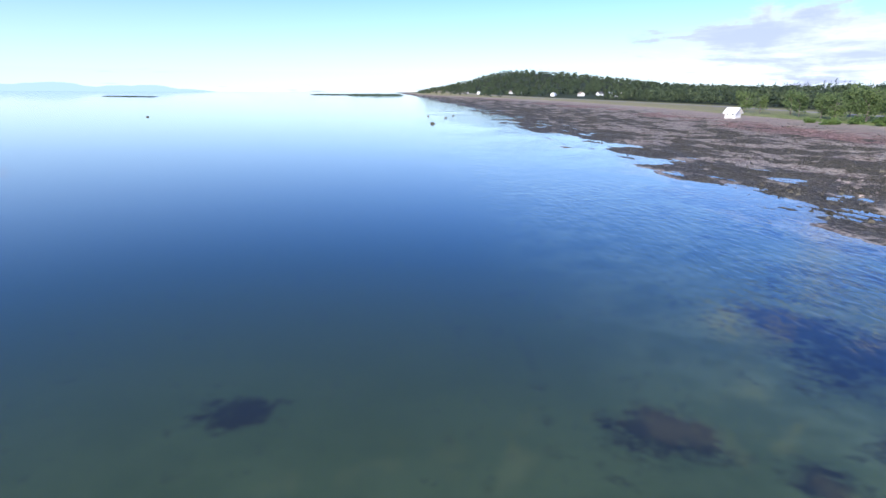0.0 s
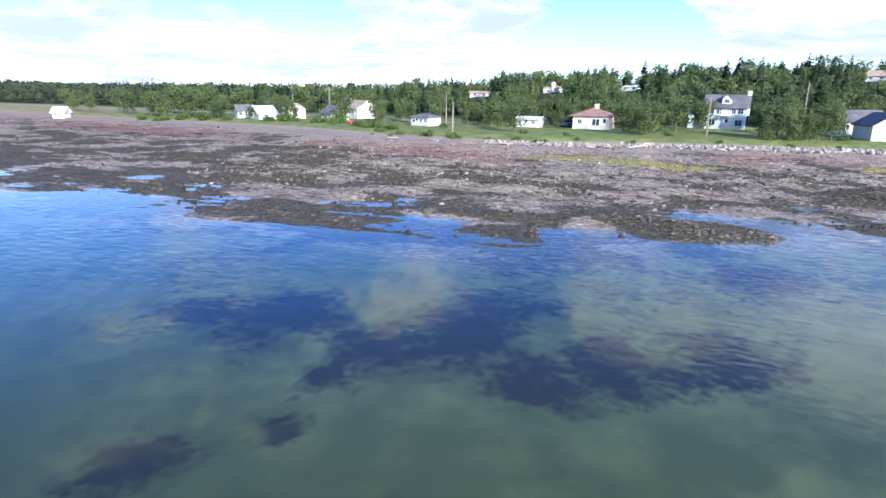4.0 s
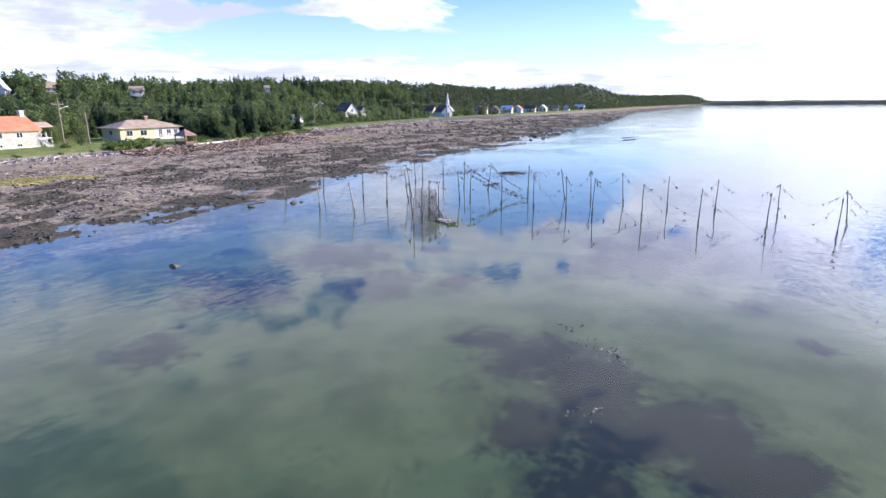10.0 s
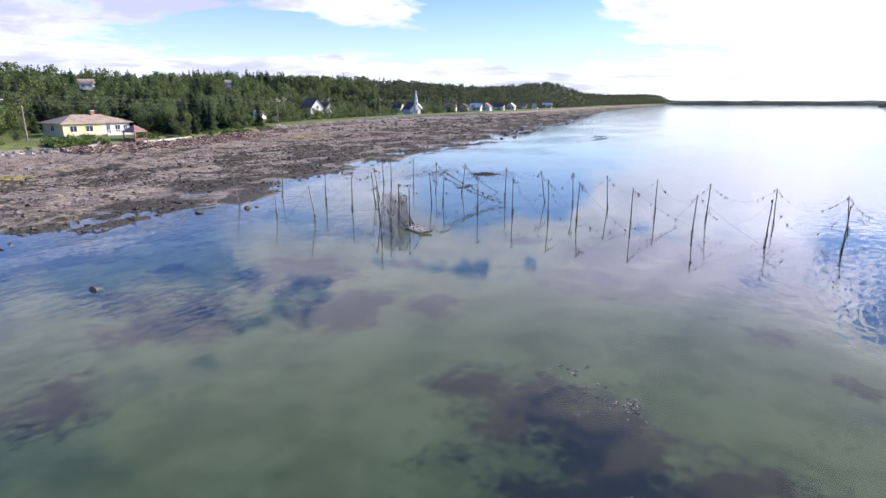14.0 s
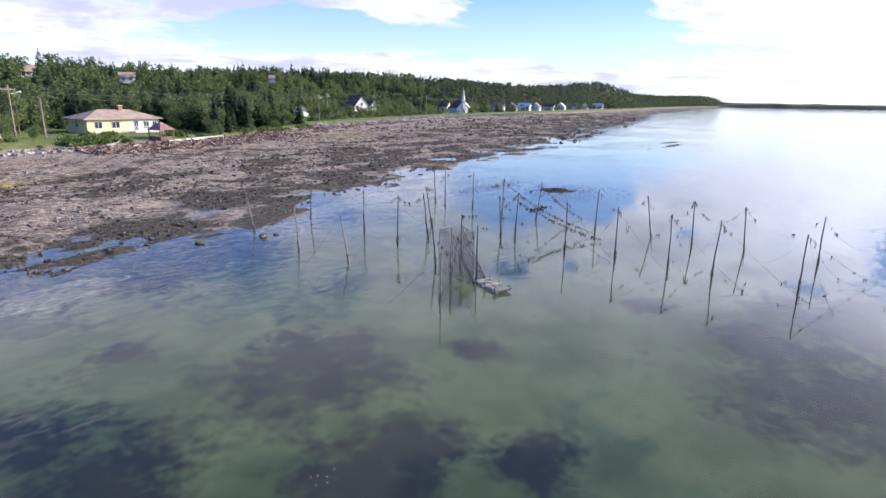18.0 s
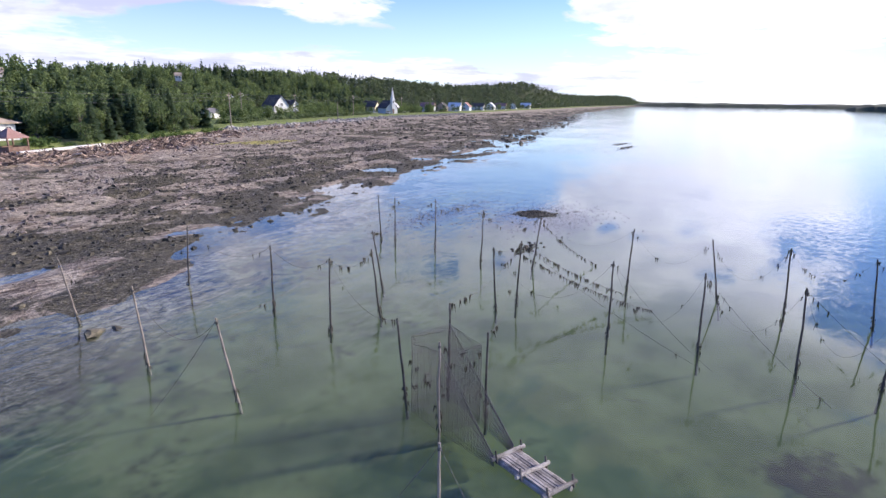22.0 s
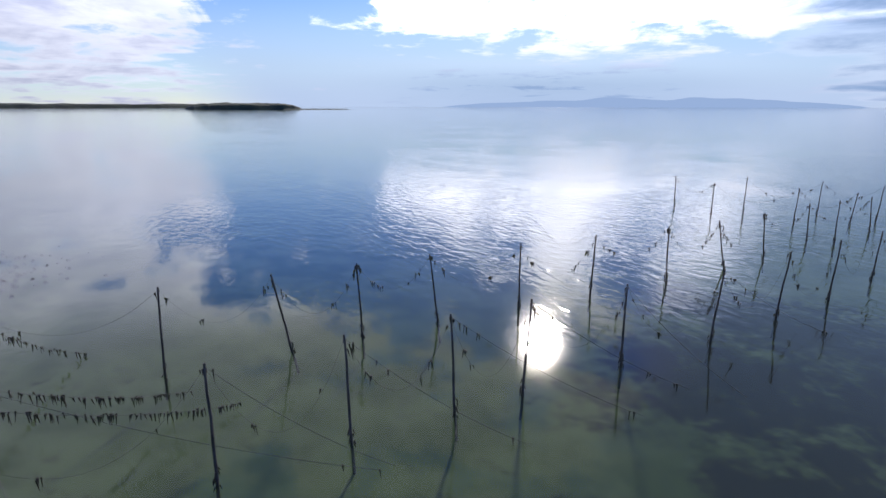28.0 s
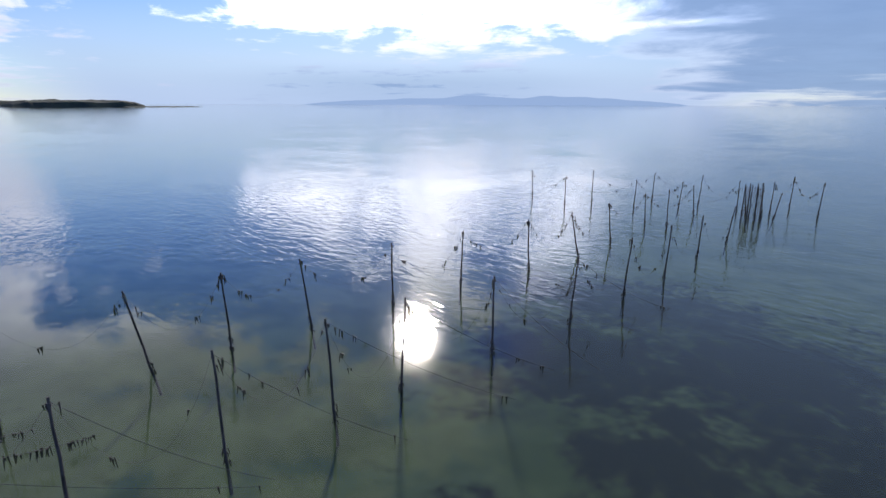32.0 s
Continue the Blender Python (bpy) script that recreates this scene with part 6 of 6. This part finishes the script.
for i_, (a, b, c) in enumerate(zip(sx, sy, elevation(sx, sy)[0])):
    v_ = STICK * (g.uniform(0.5, 2.2), g.uniform(0.8, 2.6), g.uniform(0.8, 2.2))
    tilt = g.normal(0, 0.32)
    v_ = np.stack((v_[:, 0] * math.cos(tilt) - v_[:, 2] * math.sin(tilt), v_[:, 1], v_[:, 0] * math.sin(tilt) + v_[:, 2] * math.cos(tilt)), 1)
    sticks.append((v_, STICK_F, a, b, c + g.uniform(0.05, 0.35), 1.0, g.normal(0.5, 0.9)))
tagged(arrays("wrack", *join(sticks), M_WRACK), "heaped reddish brown driftwood sticks and wrack on the upper beach", "driftwood", kind="stuff")

# uprooted stump
st = new("tree_stump")
st.matrix_basis = pose(49.5, 104.5, height(49.5, 104.5))
part("bole", rod(bmesh.new(), (-1.2, 0, 0.35), (0.2, 0, 0.5), 0.3, 0.4, 9, 3, 0.03), M_DRIFT, st)
for j in range(9):
    a = j * 0.7
    part("root", rod(bmesh.new(), (0.2, 0, 0.5), (0.7 + 0.3 * math.sin(j), math.cos(a) * 1.1, 0.55 + math.sin(a) * 0.75), 0.11, 0.025, 6, 3, 0.06), M_DRIFT, st)
tagged(st, "bleached uprooted tree stump with spread roots on the beach", "tree stump")

# ---- islands and far coast ----
def islet(name, label, x, y, ln, wd, h, seed, turn=0.0):
    n_, m_ = 48, 8
    i, j = np.meshgrid(np.linspace(-1, 1, n_), np.linspace(-1, 1, m_))
    zz = h * np.clip(1 - np.abs(i) ** 8, 0, 1) ** 0.6 * np.clip(1 - j ** 2, 0, 1) ** 0.5 * (0.75 + 0.5 * fbm(i * 9 + 50, j * 2 + 50, 1.0, 4, seed)) - 0.5
    ca, sa = math.cos(turn), math.sin(turn)
    vx, vy = i * ln, j * wd
    v = np.stack(((vx * ca - vy * sa + x).ravel(), (vx * sa + vy * ca + y).ravel(), zz.ravel()), 1)
    k = np.arange((m_ - 1) * n_).reshape(m_ - 1, n_)[:, :-1].ravel()
    return tagged(arrays(name, v, np.stack((k, k + 1, k + n_ + 1, k + n_), 1), M_FARTREES), label, "island", kind="structure")


islet("wooded_island", "low dark wooded island far across the bay", 1518, -178, 128, 60, 15, 3, radians(-81))
islet("far_spit", "thin dark spit of land on the horizon", 2450, 120, 520, 80, 15, 4, radians(-75))
islet("far_spit", "thin bare tip of land beyond the island", 1490, -345, 90, 20, 2.2, 5, radians(-80))
islet("far_reef", "dark rocky reef islet on the horizon", -1300, -80, 60, 20, 4.5, 6, radians(85))
islet("far_reef", "low rocky reef far along the coast", -1500, -150, 110, 20, 3.0, 7, radians(85))
islet("far_reef", "thin dark reef far out on the water", -900, -420, 60, 8, 1.6, 8, radians(60))


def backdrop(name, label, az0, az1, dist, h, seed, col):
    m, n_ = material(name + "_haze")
    # glows by itself: distance haze and daylight put into one flat colour
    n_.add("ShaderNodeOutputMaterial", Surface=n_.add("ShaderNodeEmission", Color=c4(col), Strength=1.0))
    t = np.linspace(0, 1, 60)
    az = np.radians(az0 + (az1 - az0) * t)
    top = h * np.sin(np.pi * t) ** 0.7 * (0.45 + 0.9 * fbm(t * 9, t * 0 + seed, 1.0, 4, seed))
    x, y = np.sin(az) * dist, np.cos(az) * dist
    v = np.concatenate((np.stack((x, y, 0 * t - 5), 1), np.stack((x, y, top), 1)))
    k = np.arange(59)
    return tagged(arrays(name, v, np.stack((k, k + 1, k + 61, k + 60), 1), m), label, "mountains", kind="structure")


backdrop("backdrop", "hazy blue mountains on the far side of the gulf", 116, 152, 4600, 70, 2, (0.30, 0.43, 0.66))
backdrop("backdrop", "hazy pale blue mountains beyond the open water", -130, -108, 4600, 50, 7, (0.36, 0.50, 0.69))


# weed tips breaking the surface over the large bed, coloured pale as sun glints
M_TIPS = plain("wet_weed_tips", (0.10, 0.075, 0.06), (0.34, 0.28, 0.25), 0.3, 6, 40, 0.4, per_island=0.5)
g = np.random.RandomState(52)
for fx, fy, n_, sd in ((20.35, 7.2, 46, 0.42), (21.9, 9.75, 26, 0.55), (15.5, 6.2, 16, 0.4), (20.4, 8.3, 18, 0.7), (21.1, 22.8, 7, 0.3)):
    cx, cy = fx + g.normal(0, sd, n_), fy + g.normal(0, sd * 0.7, n_)
    tagged(arrays("weed_tips", *join([(ROCKS[i % 8][0], ROCKS[i % 8][1], a, b, 0.0, s_, s_ * 90) for i, (a, b, s_) in enumerate(zip(cx, cy, g.uniform(0.04, 0.12, n_)))]), M_TIPS), "wet weed tips breaking the surface, coloured pale for their glints", "seaweed", kind="stuff")

# weed clumps awash on the islet and the bar beside it
g = np.random.RandomState(31)
ang, rad = g.uniform(0, 6.28, 3600), np.abs(g.normal(0, 1.15, 3600))
cx, cy = 70.9 + np.cos(ang) * rad * 2.9, 41.6 + np.sin(ang) * rad * 2.3
bx_, by_ = 67 + g.normal(0, 3.6, 1500), 49.2 + g.normal(0, 1.0, 1500)
cx, cy = np.concatenate((cx, bx_)), np.concatenate((cy, by_))
tagged(arrays("awash_weed", *join([(ROCKS[i % 8][0], ROCKS[i % 8][1], a, b, max(c, -0.04) - 0.01, s_, s_ * 90) for i, (a, b, c, s_) in enumerate(zip(cx, cy, elevation(cx, cy)[0], g.uniform(0.07, 0.24, len(cx))))]), M_WEEDROCK),
       "dark weed clumps awash round a low islet", "seaweed", kind="stuff")
for nm, fx, fy, n_, sx, sy in (("a", 59.4, 38.2, 60, 0.75, 0.28), ("b", 155, 56, 120, 4.0, 0.5), ("c", 165, 60, 100, 3.0, 0.4)):
    cx, cy = fx + g.normal(0, sx, n_), fy + g.normal(0, sy, n_)
    tagged(arrays("floating_weed", *join([(ROCKS[i % 8][0], ROCKS[i % 8][1], a, b, 0.0, s_, s_ * 70) for i, (a, b, s_) in enumerate(zip(cx, cy, g.uniform(0.12, 0.34, n_)))]), M_WEED), "mat of dark weed floating on the water", "seaweed", kind="stuff")
